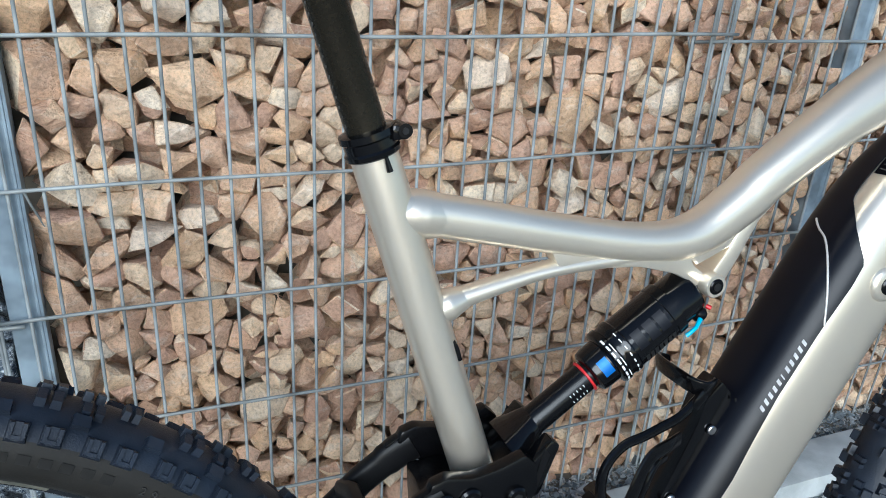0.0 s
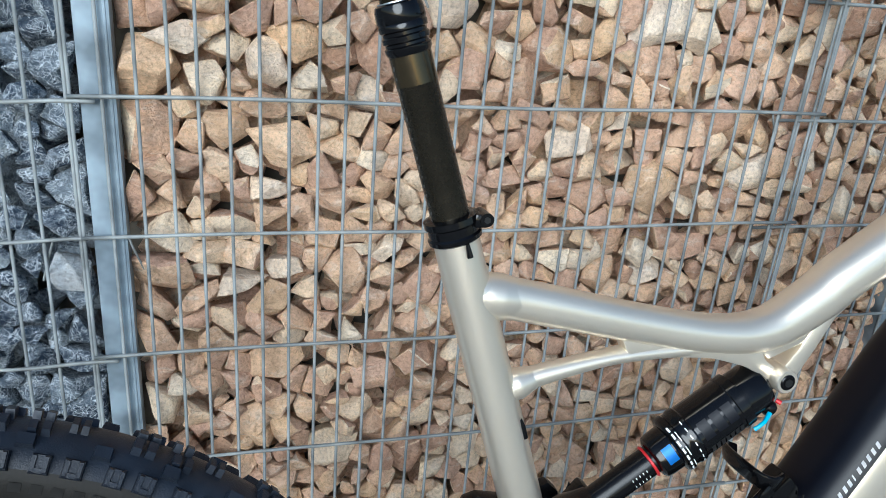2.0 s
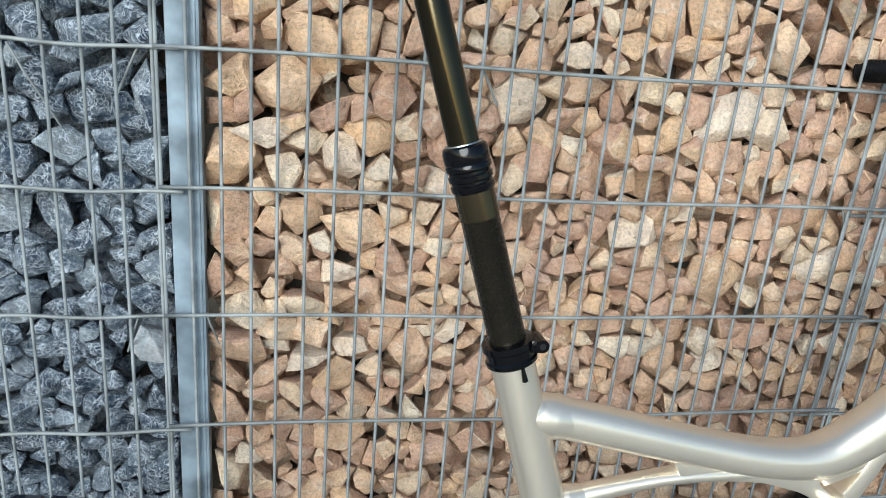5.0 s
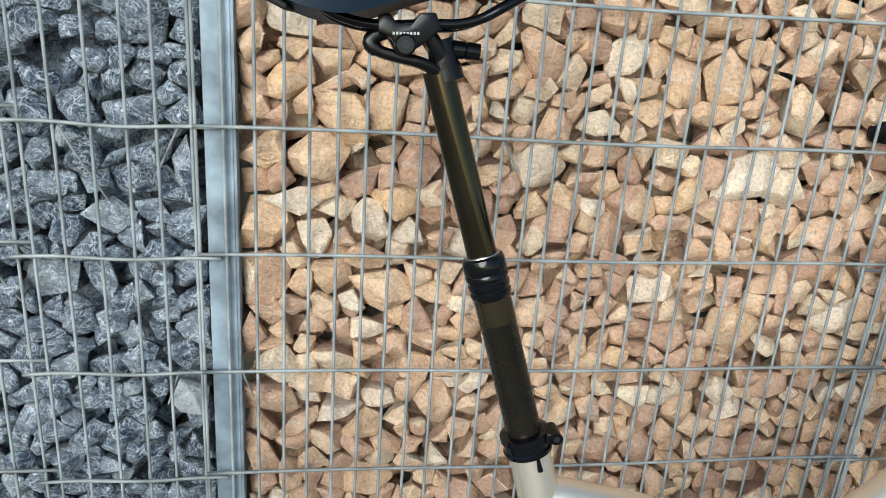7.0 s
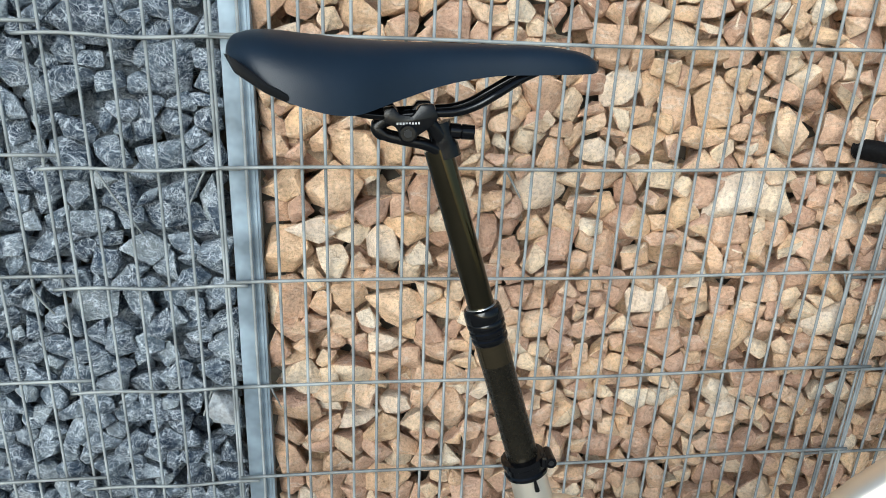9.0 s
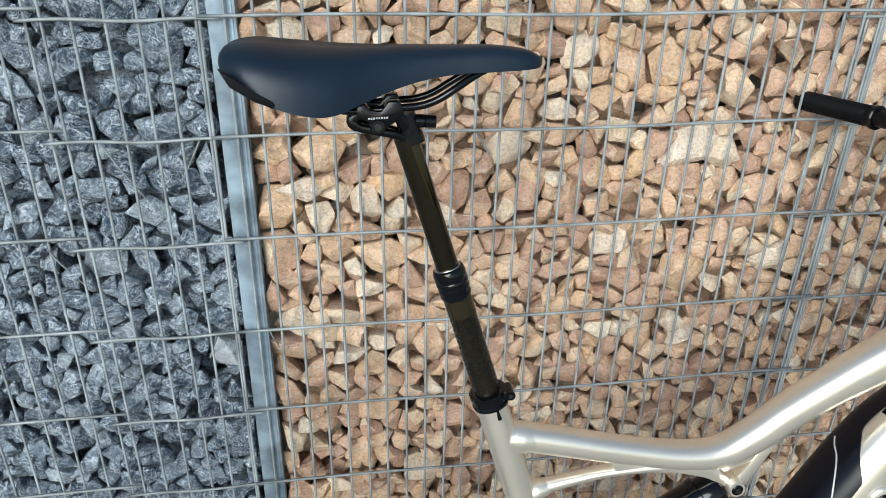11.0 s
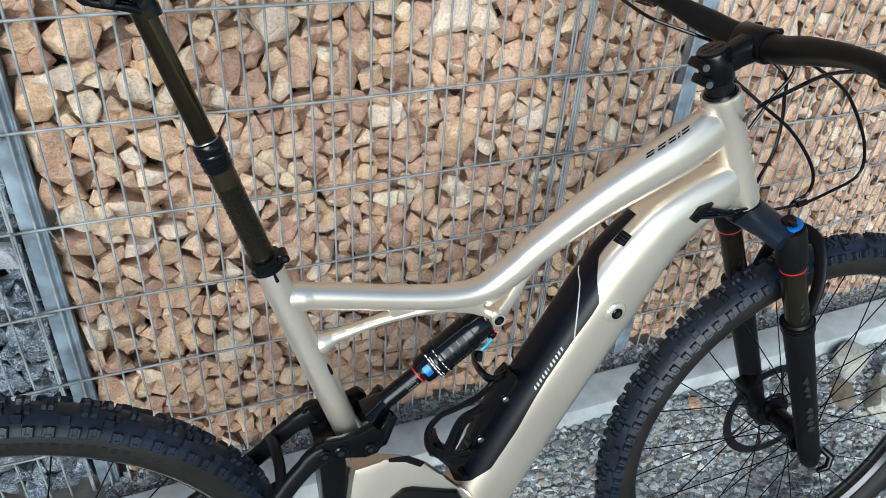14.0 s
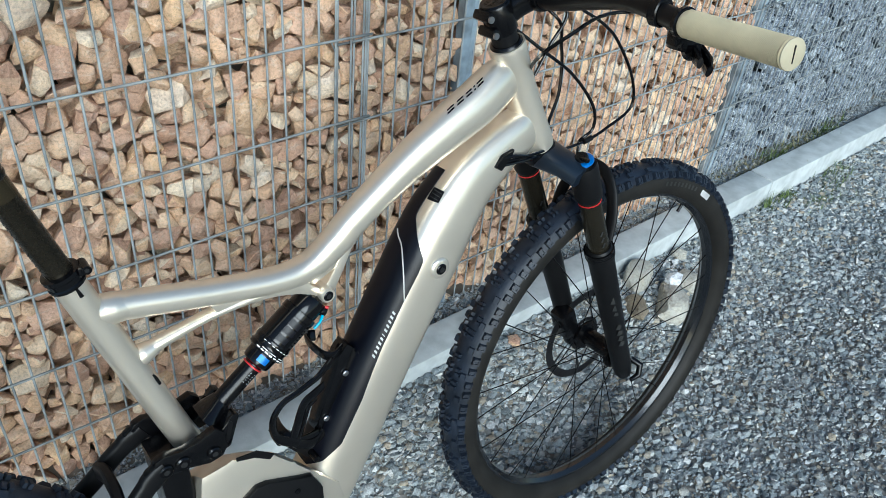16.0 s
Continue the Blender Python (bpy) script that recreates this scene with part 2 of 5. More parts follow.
def rock(rng, n=15, rough=0.10, cuts=1):
    """An angular broken stone about 1 across: the hull of scattered points, its faces broken up a little."""
    bm = bmesh.new()
    for _ in range(n):
        d = rng.uniform(-1, 1, 3)
        d[rng.integers(3)] = rng.choice((-1, 1))
        d /= np.linalg.norm(d) ** 0.62
        bm.verts.new(d * (0.48 * (0.82 + 0.26 * rng.random())))
    hull = bmesh.ops.convex_hull(bm, input=bm.verts[:])
    bmesh.ops.delete(bm, geom=[v for v in bm.verts if not v.link_faces], context="VERTS")
    bmesh.ops.dissolve_limit(bm, angle_limit=radians(18), verts=bm.verts[:], edges=bm.edges[:])
    bmesh.ops.triangulate(bm, faces=bm.faces[:])
    if cuts:
        bmesh.ops.bevel(bm, geom=bm.edges[:], offset=0.016, segments=1, affect="EDGES")
        bmesh.ops.triangulate(bm, faces=bm.faces[:])
    bmesh.ops.recalc_face_normals(bm, faces=bm.faces[:])
    return bm


def joined(name, shapes, rows, mat, label, category, smooth=28, kind="stuff"):
    """Many stones as one mesh: shapes are (verts, faces) arrays of triangles, rows (shape, 4x4 matrix)."""
    verts, faces, at = [], [], 0
    for which, m in rows:
        v, f = shapes[which]
        verts.append(v @ m[:3, :3].T + m[:3, 3])
        faces.append(f + at)
        at += len(v)
    verts, faces = np.concatenate(verts), np.concatenate(faces)
    mesh = bpy.data.meshes.new(name)
    mesh.vertices.add(len(verts))
    mesh.vertices.foreach_set("co", verts.astype(np.float32).ravel())
    mesh.loops.add(faces.size)
    mesh.loops.foreach_set("vertex_index", faces.astype(np.int32).ravel())
    mesh.polygons.add(len(faces))
    mesh.polygons.foreach_set("loop_start", np.arange(0, faces.size, 3, dtype=np.int32))
    mesh.update(calc_edges=True)
    mesh.validate()
    mesh.shade_smooth()
    mesh.set_sharp_from_angle(angle=radians(smooth))
    mesh.materials.append(mat)
    return tagged(new(name, mesh), label, category, "", kind)


def as_arrays(bm):
    bm.verts.ensure_lookup_table()
    bm.verts.index_update()
    v = np.array([tuple(x.co) for x in bm.verts])
    f = np.array([[x.index for x in face.verts] for face in bm.faces])
    return v, f


def turned(rng, centre, size, tilt=3.2):
    """A random turn and scale at a place, as a 4x4 array."""
    e = Euler((rng.uniform(-tilt, tilt), rng.uniform(-tilt, tilt), rng.uniform(-tilt, tilt)))
    m = Matrix.Translation(centre) @ Matrix.Diagonal((*size, 1)) @ e.to_matrix().to_4x4()
    return m


# ---- ground, strip and kerb ----
KERB_TOP, STRIP, KERB_WIDE = 0.128, 0.100, 0.088


def kerb_y(x):
    """The middle of the kerb, which runs along the wall."""
    return -0.096 - 0.002 * (x - 1.1)


def level(x, y):
    """Height of the gravel: heaped against the kerb, level further out."""
    u = min(1.0, max(0.0, (kerb_y(x) - KERB_WIDE / 2 - y) / 0.26))
    heap = 0.078 - 0.030 * min(1.0, max(0.0, (x - 1.5) / 0.8))
    return heap * (1 - u * u * (3 - 2 * u)) + (0.010 * noise.noise((x * 2.3, y * 2.3, 0)) + 0.004 * noise.noise((x * 9, y * 9, 3)) if abs(x) < 9 and abs(y) < 4 else 0)


def gravel_ground():
    m, tree, bsdf = material("trodden_gravel")
    where = place(tree)
    cell = node(tree, "ShaderNodeTexVoronoi", Scale=75)
    tree.links.new(where, cell.inputs["Vector"])
    shade = tree.nodes.new("ShaderNodeSeparateColor")
    tree.links.new(cell.outputs["Color"], shade.inputs[0])
    stones = ramp(tree, shade.outputs[0], [(0.0, (0.14, 0.155, 0.17)), (0.5, (0.28, 0.31, 0.325)), (0.8, (0.40, 0.42, 0.42)), (1.0, (0.55, 0.56, 0.55))])
    dirt = ramp(tree, noise_of(tree, where, 7, 5), [(0.35, (0.2, 0.2, 0.2)), (0.55, (0.9, 0.9, 0.9))])
    tree.links.new(mixed(tree, "MIX", dirt, stones, (0.165, 0.152, 0.13)), bsdf.inputs["Base Color"])
    bsdf.inputs["Roughness"].default_value = 0.9
    bump(tree, bsdf, cell.outputs["Distance"], 0.9, 0.006)
    return m


def ground_sheet():
    bm = bmesh.new()
    ys = [-400, -60, -12, -4, -2.4, *np.linspace(-2.0, -0.02, 40), 0.6, 3, 60, 400]
    xs = [-400, -60, -12, -4, -1.5, *np.linspace(-1, 6, 90), 9, 20, 80, 400]
    grid = [[bm.verts.new((x, y, level(x, y) if abs(x) < 9 and y < 1 else 0)) for x in xs] for y in ys]
    for A, B in zip(grid, grid[1:]):
        for k in range(len(xs) - 1):
            bm.faces.new((A[k], A[k + 1], B[k + 1], B[k]))
    return tagged(part("ground", bm, gravel_ground(), smooth=60), "grey gravelly ground beside the kerb", "ground", "", "structure")


ground_sheet()
bm = bmesh.new()
corners = [(-0.6, 0.12), (6.2, 0.12), (6.2, kerb_y(6.2) + 0.02), (-0.6, kerb_y(-0.6) + 0.02)]
foot = bm.faces.new([bm.verts.new((x, y, -0.05)) for x, y in corners])
made = bmesh.ops.extrude_face_region(bm, geom=[foot])["geom"]
bmesh.ops.translate(bm, vec=(0, 0, STRIP + 0.05), verts=[g for g in made if isinstance(g, bmesh.types.BMVert)])
tagged(part("gravel_strip", bm, SOIL, smooth=0), "raised strip of soil between kerb and wall", "ground", "", "structure")
kerb = tagged(new("kerb"), "pale concrete kerb in long blocks beside the gravel", "kerb", "", "structure")
for n in range(8):
    x = -1.55 + n
    turn = pose(0, 0, 0, 0, 0, math.degrees(math.atan(-0.002)))
    part("kerb_stone", box((x + 0.5, kerb_y(x + 0.5), KERB_TOP / 2 - 0.03), (0.997, KERB_WIDE, KERB_TOP + 0.06), turn=turn, bevel=0.006), CONCRETE, kerb)


# ---- gabion posts and wire panels ----
TOP = 2.25


def post(x, label):
    """A galvanised post: two channels back to back with a groove between."""
    thing = tagged(new("gabion_post"), label, "post", "gabion posts")
    thing.matrix_world = pose(x, 0, 0)
    part("channel", box((-0.0075, 0.022, TOP / 2), (0.0205, 0.026, TOP), bevel=0.003), ZINC, thing)
    part("channel", box((0.0105, 0.0235, TOP / 2), (0.0145, 0.026, TOP), bevel=0.003), ZINC, thing)
    part("rib", box((0.0125, 0.0108, TOP / 2), (0.003, 0.003, TOP), bevel=0.001), ZINC, thing)
    return thing


POST_X = (0.008, 1.154, 2.29)
for x in POST_X:
    post(x, "galvanised steel post between two gabion baskets")


def panel(x0, x1, phase, y, drop, label, rows=range(0, 13), step=0.03186):
    thing = tagged(new("wire_panel"), label, "wire mesh", "gabion wire panels")
    k0, k1 = math.ceil((x0 - phase) / step), math.floor((x1 - phase) / step)
    up = bpy.data.meshes.new("vertical_wire")
    bm = sweep([(0, 0, 0.09), (0, 0, TOP)], 0.0020, 8)
    bm.to_mesh(up), bm.free()
    up.materials.append(WIRE), up.shade_smooth()
    rng = np.random.default_rng(int(1000 + x0 * 100))
    for k in range(k0, k1 + 1):
        ob = new("vertical_wire", up)
        ob.parent = thing
        ob.matrix_basis = pose(phase + k * step + rng.normal(0, 0.0007), y + 0.0042, 0, rng.normal(0, 0.05), rng.normal(0, 0.1), 0)
    across = bpy.data.meshes.new("horizontal_wire")
    bm = sweep([(x0 + (x1 - x0) * u, 0, 0.0016 * math.sin(9 * u + x0)) for u in np.linspace(0, 1, 25)], 0.0023, 8)
    bm.to_mesh(across), bm.free()
    across.materials.append(WIRE), across.shade_smooth()
    for j in rows:
        ob = new("horizontal_wire", across)
        ob.parent = thing
        ob.matrix_basis = pose(0, y, 0.2315 + 0.153 * j + drop + rng.normal(0, 0.001))
    return thing


panel(-0.228, 0.006, 0.0135, 0.0, -0.004, "galvanised welded wire panel in front of dark stones", step=0.0357)
panel(-1.0, -0.200, 0.030, 0.006, 0.009, "galvanised welded wire panel overlapping the next at dark stones", step=0.0357)
panel(-0.02, 0.912, 0.0122, -0.001, 0.0, "galvanised welded wire panel in front of light stones")
panel(0.845, 2.31, 0.0212, 0.006, -0.011, "galvanised welded wire panel overlapping its neighbour")
panel(0.872, 0.912, 0.005, 0.003, 0.0, "narrow galvanised wire panel tying two panels together", rows=())
panel(2.27, 6.0, 0.012, 0.0, 0.0, "galvanised welded wire panel in front of distant dark stones")


ties = tagged(new("spacer_wires"), "thin slanting tie wires through the baskets", "wire", "", "")
for x, z, dx, dz in ((-0.034, 0.995, -0.028, -0.055), (-0.16, 0.99, 0.04, -0.09), (-0.255, 0.84, 0.03, -0.07), (-0.048, 0.69, -0.02, -0.06), (0.027, 0.690, 0.012, -0.05), (0.327, 1.0, 0.03, -0.05), (0.832, 0.843, 0.03, -0.06), (1.5, 0.69, 0.03, -0.06)):
    part("tie_wire", sweep([(x, 0.003, z), (x + dx * 0.3, 0.006, z + dz * 0.3), (x + dx, 0.024, z + dz)], 0.0014, 8), WIRE, ties)
back = part("wall_behind", box((2.5, 0.19, 0.83), (7.1, 0.12, 1.66)), SOIL, smooth=0)
tagged(back, "earth and stone filling behind the baskets", "wall", "", "structure")

# ---- the stones of the baskets ----
def scattered(rng, x0, x1, z0, z1, gap, fixed=(), tries=120000):
    """Sites of stones, no nearer to one another than their sizes allow: rows of (x, z, size)."""
    cell, grid, out = gap * 1.4, {}, []

    def keep(x, z, s):
        grid.setdefault((int(x // cell), int(z // cell)), []).append((x, z, s))
        out.append((x, z, s))

    for row in fixed:
        keep(*row)
    sizes = rng.choice((0.62, 0.8, 1.0, 1.3, 1.6), size=tries, p=(0.16, 0.28, 0.28, 0.2, 0.08))
    for s, u, v in zip(sizes, rng.random(tries), rng.random(tries)):
        x, z = x0 + (x1 - x0) * u, z0 + (z1 - z0) * v
        i, j = int(x // cell), int(z // cell)
        if all(((x - px) / 1.12) ** 2 + (z - pz) ** 2 >= (gap * 0.86 * (s + ps) / 2) ** 2 for a in (i - 1, i, i + 1) for b in (j - 1, j, j + 1) for px, pz, ps in grid.get((a, b), ())):
            keep(x, z, s)
    return out


def cells(sites, gap):
    """The room that each stone has between its neighbours: a convex outline for each site."""
    cell, grid = gap * 2.2, {}
    for n, (x, z, s) in enumerate(sites):
        grid.setdefault((int(x // cell), int(z // cell)), []).append(n)
    for n, (x, z, s) in enumerate(sites):
        poly = [(x - 0.06, z - 0.05), (x + 0.06, z - 0.05), (x + 0.06, z + 0.05), (x - 0.06, z + 0.05)]
        i, j = int(x // cell), int(z // cell)
        near = [m for p in (i - 1, i, i + 1) for q in (j - 1, j, j + 1) for m in grid.get((p, q), ()) if m != n]
        for m in near:
            px, pz, ps = sites[m]
            nx, nz = px - x, pz - z
            far = math.hypot(nx, nz)
            share = 0.5 + 0.30 * (s - ps) * gap / far
            share = min(0.72, max(0.28, share))
            lim = far * share * far
            out = []
            for (ax, az), (bx, bz) in zip(poly, poly[1:] + poly[:1]):
                da, db = (ax - x) * nx + (az - z) * nz - lim, (bx - x) * nx + (bz - z) * nz - lim
                if da <= 0:
                    out.append((ax, az))
                if da * db < 0:
                    t = da / (da - db)
                    out.append((ax + (bx - ax) * t, az + (bz - az) * t))
            poly = out
            if len(poly) < 3:
                break
        yield poly


def broken_stone(rng, poly, front):
    """An angular broken stone about as large as an outline: a flat tilted face, pointed ends, flanks that run back. Verts and triangles."""
    p = np.array(poly)
    c = p.mean(0)
    d = p - c
    far = np.linalg.norm(d, axis=1)
    d = d[far > 0.4 * far.mean()]
    if len(d) < 3:
        return None
    span = float(np.linalg.norm(d, axis=1).mean())
    while len(d) > 4 and rng.random() < (0.8 if len(d) > 6 else 0.55):
        d = np.delete(d, rng.integers(len(d)), 0)
    # drawn out along a direction near the level, and turned a little
    a, long = rng.normal(0, 0.6), rng.uniform(0.98, 1.32)
    ax, ay = np.array([math.cos(a), math.sin(a)]), np.array([-math.sin(a), math.cos(a)])
    size = rng.uniform(0.88, 1.08)
    u, v = d @ ax * long * size, d @ ay * size / long ** 0.6
    t = rng.normal(0, 0.22)
    ax, ay = np.array([math.cos(a + t), math.sin(a + t)]), np.array([-math.sin(a + t), math.cos(a + t)])
    d = np.outer(u, ax) + np.outer(v, ay)
    n = len(d)
    rim = d * rng.uniform(0.92, 1.10, (n, 1))
    y_rim = front + span * rng.uniform(0.25, 1.0, n)
    # a few raised corners in front: broken facets at different slants meet between them
    m = int(rng.integers(3, 6))
    turn = rng.uniform(0, 6.28) + np.arange(m) * (6.28 / m) + rng.normal(0, 0.35, m)
    reach = rng.uniform(0.18, 0.80, m) * span
    face = np.stack([np.cos(turn) * reach * long, np.sin(turn) * reach / long ** 0.5], 1) + rng.normal(0, 0.12, 2) * span
    y_face = front + span * rng.uniform(0.0, 0.34, m)
    y_face[int(rng.integers(m))] = front
    back = d * 0.5
    bm = bmesh.new()
    for flat, y in ((rim, y_rim), (face, y_face), (back, np.full(n, front + span * 1.6))):
        for (px, pz), q in zip(flat, y):
            bm.verts.new((c[0] + px, max(0.0085, q), c[1] + pz))
    bmesh.ops.convex_hull(bm, input=bm.verts[:])
    bmesh.ops.delete(bm, geom=[v for v in bm.verts if not v.link_faces], context="VERTS")
    bmesh.ops.dissolve_limit(bm, angle_limit=radians(10), verts=bm.verts[:], edges=bm.edges[:])
    bmesh.ops.bevel(bm, geom=bm.edges[:], offset=0.0013, segments=1, affect="EDGES")
    bmesh.ops.triangulate(bm, faces=bm.faces[:])
    bmesh.ops.subdivide_edges(bm, edges=[e for e in bm.edges if e.calc_length() > 0.007], cuts=1, use_grid_fill=False)
    bmesh.ops.triangulate(bm, faces=bm.faces[:])
    # chipped, uneven faces
    for v in bm.verts:
        v.co += noise.noise_vector(v.co * 70) * 0.0016 + noise.noise_vector(v.co * 190) * 0.0005
        v.co.y = max(0.0078, v.co.y)
    made = as_arrays(bm)
    bm.free()
    return made


FILL_RNG = np.random.default_rng(5)
FILL = [as_arrays(rock(FILL_RNG, 12, 0.1, 0)) for _ in range(20)]


def basket(name, x0, x1, z1, gap, near, mat, label, seed, marked=()):
    """Stones behind the wire: up to 300 inside near are parts, the others and those behind are joined."""
    rng = np.random.default_rng(seed)
    thing = tagged(new(name), label, "gabion", "gabion baskets")
    sites = scattered(rng, x0 + 0.012, x1 - 0.012, STRIP, z1, gap, [row[:3] for row in marked])
    rest, count = [], 0
    for n, ((x, z, s), poly) in enumerate(zip(sites, cells(sites, gap))):
        poly = [(min(x1 - 0.004, max(x0 + 0.004, px)), pz) for px, pz in poly]
        special = marked[n][3] if n < len(marked) else None
        if len(poly) < 3 or (special is None and rng.random() < 0.02):
            continue
        made = broken_stone(rng, poly, 0.0105 + abs(rng.normal(0, 0.011)))
        if made is None:
            continue
        if special or (near[0] < x < near[1] and near[2] < z < near[3] and count < 290):
            mesh = bpy.data.meshes.new("stone")
            mesh.from_pydata(made[0], [], made[1])
            mesh.shade_smooth()
            mesh.set_sharp_from_angle(angle=radians(24))
            mesh.materials.append(special or mat)
            ob = new("stone", mesh)
            ob.parent = thing
            count += 1
        else:
            rest.append(made)
    eye4 = np.eye(4)
    fill = joined("stone_fill", rest, [(k, eye4) for k in range(len(rest))], mat, "", "", 24)
    fill.parent = thing
    rows = []
    for x, z, s in scattered(rng, x0 + 0.02, x1 - 0.02, STRIP, z1, gap * 0.95, tries=30000):
        w = gap * s * 1.7
        rows.append((int(rng.integers(len(FILL))), np.array(turned(rng, (x, 0.088 + rng.uniform(0, 0.02), z), (w * 1.2, w, w * 1.0)))))
    for x, z, s in scattered(rng, x0 + 0.02, x1 - 0.02, z1, TOP - 0.02, gap * 1.1, tries=16000):
        w = gap * s * 1.5
        rows.append((int(rng.integers(len(FILL))), np.array(turned(rng, (x, 0.046 + rng.uniform(0, 0.012), z), (w * 1.2, w * 0.9, w)))))
    behind = joined("stone_behind", FILL, rows, mat, "", "", 22)
    behind.parent = thing
    return thing


# Stones that stand out: x, z, size, material
PALE = [(0.187, 0.735, 1, WHITE_STONE), (0.199, 0.787, 1.75, OCHRE_STONE), (0.048, 0.873, 1.7, OCHRE_STONE), (0.180, 0.878, 1.4, WHITE_STONE), (0.386, 0.954, 1.6, WHITE_STONE), (0.658, 0.952, 1.7, WHITE_STONE), (0.706, 0.609, 1.1, WHITE_STONE), (0.555, 0.793, 1.3, WHITE_STONE), (0.053, 0.802, 1.6, LIGHT_STONE), (0.292, 0.847, 1, WHITE_STONE), (0.092, 0.897, 1.2, WHITE_STONE), (0.214, 0.904, 1.3, OCHRE_STONE), (0.454, 1.012, 1.1, WHITE_STONE), (0.478, 1.094, 1.2, WHITE_STONE), (0.080, 1.047, 1.1, OCHRE_STONE), (0.141, 1.009, 1.5, OCHRE_STONE), (0.193, 1.018, 1.25, OCHRE_STONE), (0.730, 1.038, 1.6, LIGHT_STONE), (0.041, 0.973, 1.4, OCHRE_STONE), (0.118, 0.955, 1.5, OCHRE_STONE), (0.162, 0.939, 1.2, LIGHT_STONE), (0.205, 0.635, 1.1, WHITE_STONE), (0.151, 0.617, 1, WHITE_STONE), (0.331, 0.656, 1, WHITE_STONE), (0.839, 0.753, 1.2, WHITE_STONE), (0.267, 0.617, 1.5, LIGHT_STONE), (0.057, 0.628, 1.5, LIGHT_STONE)]
basket("gabion_of_light_stone", 0.024, 2.275, 1.42, 0.0365, (0.02, 0.9, 0.55, 1.12), LIGHT_STONE, "gabion filled with tan and pink broken stone", 11, PALE)
basket("gabion_of_dark_stone", -1.0, -0.012, 1.42, 0.0350, (-0.5, 0, 0.5, 1.12), DARK_STONE, "gabion filled with dark blue-grey veined stone", 12, [(-0.046, 0.640, 1.15, GREY_STONE)])
basket("gabion_of_dark_stone", 2.305, 6.0, 1.3, 0.044, (2.3, 2.6, 0.3, 0.8), DARK_STONE, "distant gabion filled with dark blue-grey stone", 13)

# ---- gravel ----
G_RNG = np.random.default_rng(21)
PEBBLES = [as_arrays(rock(G_RNG, 11, 0.1, 0)) for _ in range(32)] + [as_arrays(rock(G_RNG, 16, 0.1, 0)) for _ in range(24)]
rows = []
for n in range(96000):
    x = 0.35 + 3.65 * G_RNG.random() ** 1.15
    y = kerb_y(x) - KERB_WIDE / 2 - 0.002 - abs(G_RNG.normal(0, 1)) * 0.60
    if y < -1.9:
        continue
    large = n % 11 == 0
    s = min(0.012, 0.0040 * math.exp(G_RNG.normal(0, 0.48) + (0.70 if large else 0))) * (1 + 0.12 * max(0, x - 2))
    which = int(G_RNG.integers(24)) + 32 if large else int(G_RNG.integers(32))
    rows.append((which, np.array(turned(G_RNG, (x, y, level(x, y) + s * G_RNG.uniform(0.15, 0.6)), (s * 2.15, s * 1.7, s * 1.3), 1.2))))
joined("gravel", PEBBLES, rows, GRAVEL, "loose grey crushed gravel on the ground", "gravel", 44)
rows = []
for _ in range(12000):
    x = G_RNG.uniform(0.0, 4.2)
    y = G_RNG.uniform(kerb_y(x) + KERB_WIDE / 2, 0.02)
    s = 0.0042 * math.exp(G_RNG.normal(0, 0.5))
    rows.append((int(G_RNG.integers(32)), np.array(turned(G_RNG, (x, y, STRIP + s * 0.3), (s * 1.7, s * 1.6, s * 1.2)))))
joined("fine_gravel", PEBBLES, rows, GRAVEL, "fine gravel and grit along the foot of the wall", "gravel", 20)


def field_stone(x, y, size, mat, label, seed, sink=0.3, turn=0):
    """A single larger stone that lies in the gravel."""
    bm = rock(np.random.default_rng(seed), 30, 0.1, 1)
    bmesh.ops.subdivide_edges(bm, edges=[e for e in bm.edges if e.calc_length() > 0.12], cuts=1)
    bmesh.ops.triangulate(bm, faces=bm.faces[:])
    for v in bm.verts:
        v.co += 0.05 * noise.noise_vector(v.co * 4) + 0.02 * noise.noise_vector(v.co * 11)
    bmesh.ops.transform(bm, matrix=Matrix.Diagonal((*size, 1)), verts=bm.verts[:])
    ob = tagged(part("rock", bm, mat, smooth=25), label, "rock", "larger stones in the gravel")
    ob.matrix_world = pose(x, y, level(x, y) + size[2] * (0.5 - sink), 0, 0, turn)
    return ob


ROCK = stone_material("pale_field_stone", [(0.0, (0.42, 0.41, 0.36)), (1.0, (0.50, 0.48, 0.42))], (0.62, 0.60, 0.54), 0.5, 160)
CHALK = stone_material("white_field_stone", [(0.0, (0.74, 0.76, 0.79)), (1.0, (0.80, 0.82, 0.84))], (0.86, 0.87, 0.88), 0.55, 160)
BROWN_ROCK = stone_material("brown_field_stone", [(0.0, (0.22, 0.18, 0.13)), (1.0, (0.28, 0.25, 0.18))], (0.4, 0.38, 0.32), 0.55, 160)
field_stone(1.700, -0.185, (0.10, 0.08, 0.10), ROCK, "pale grey-yellow rock lying in the gravel by the kerb", 31, 0.35, 20)
field_stone(1.735, -0.287, (0.15, 0.10, 0.10), ROCK, "large pale rock lying in the gravel", 32, 0.35, 40)
field_stone(1.775, -0.250, (0.055, 0.05, 0.045), CHALK, "white stone lying against a pale rock", 33, -0.45, 10)
field_stone(1.622, -0.248, (0.085, 0.065, 0.06), BROWN_ROCK, "brown rock lying in the gravel", 34, 0.4, 60)
field_stone(1.853, -0.255, (0.09, 0.07, 0.06), ROCK, "greenish grey stone lying in the gravel", 35, 0.35, 80)
field_stone(1.915, -0.175, (0.05, 0.045, 0.045), ROCK, "small pale stone beside the kerb", 36, 0.3, 15)
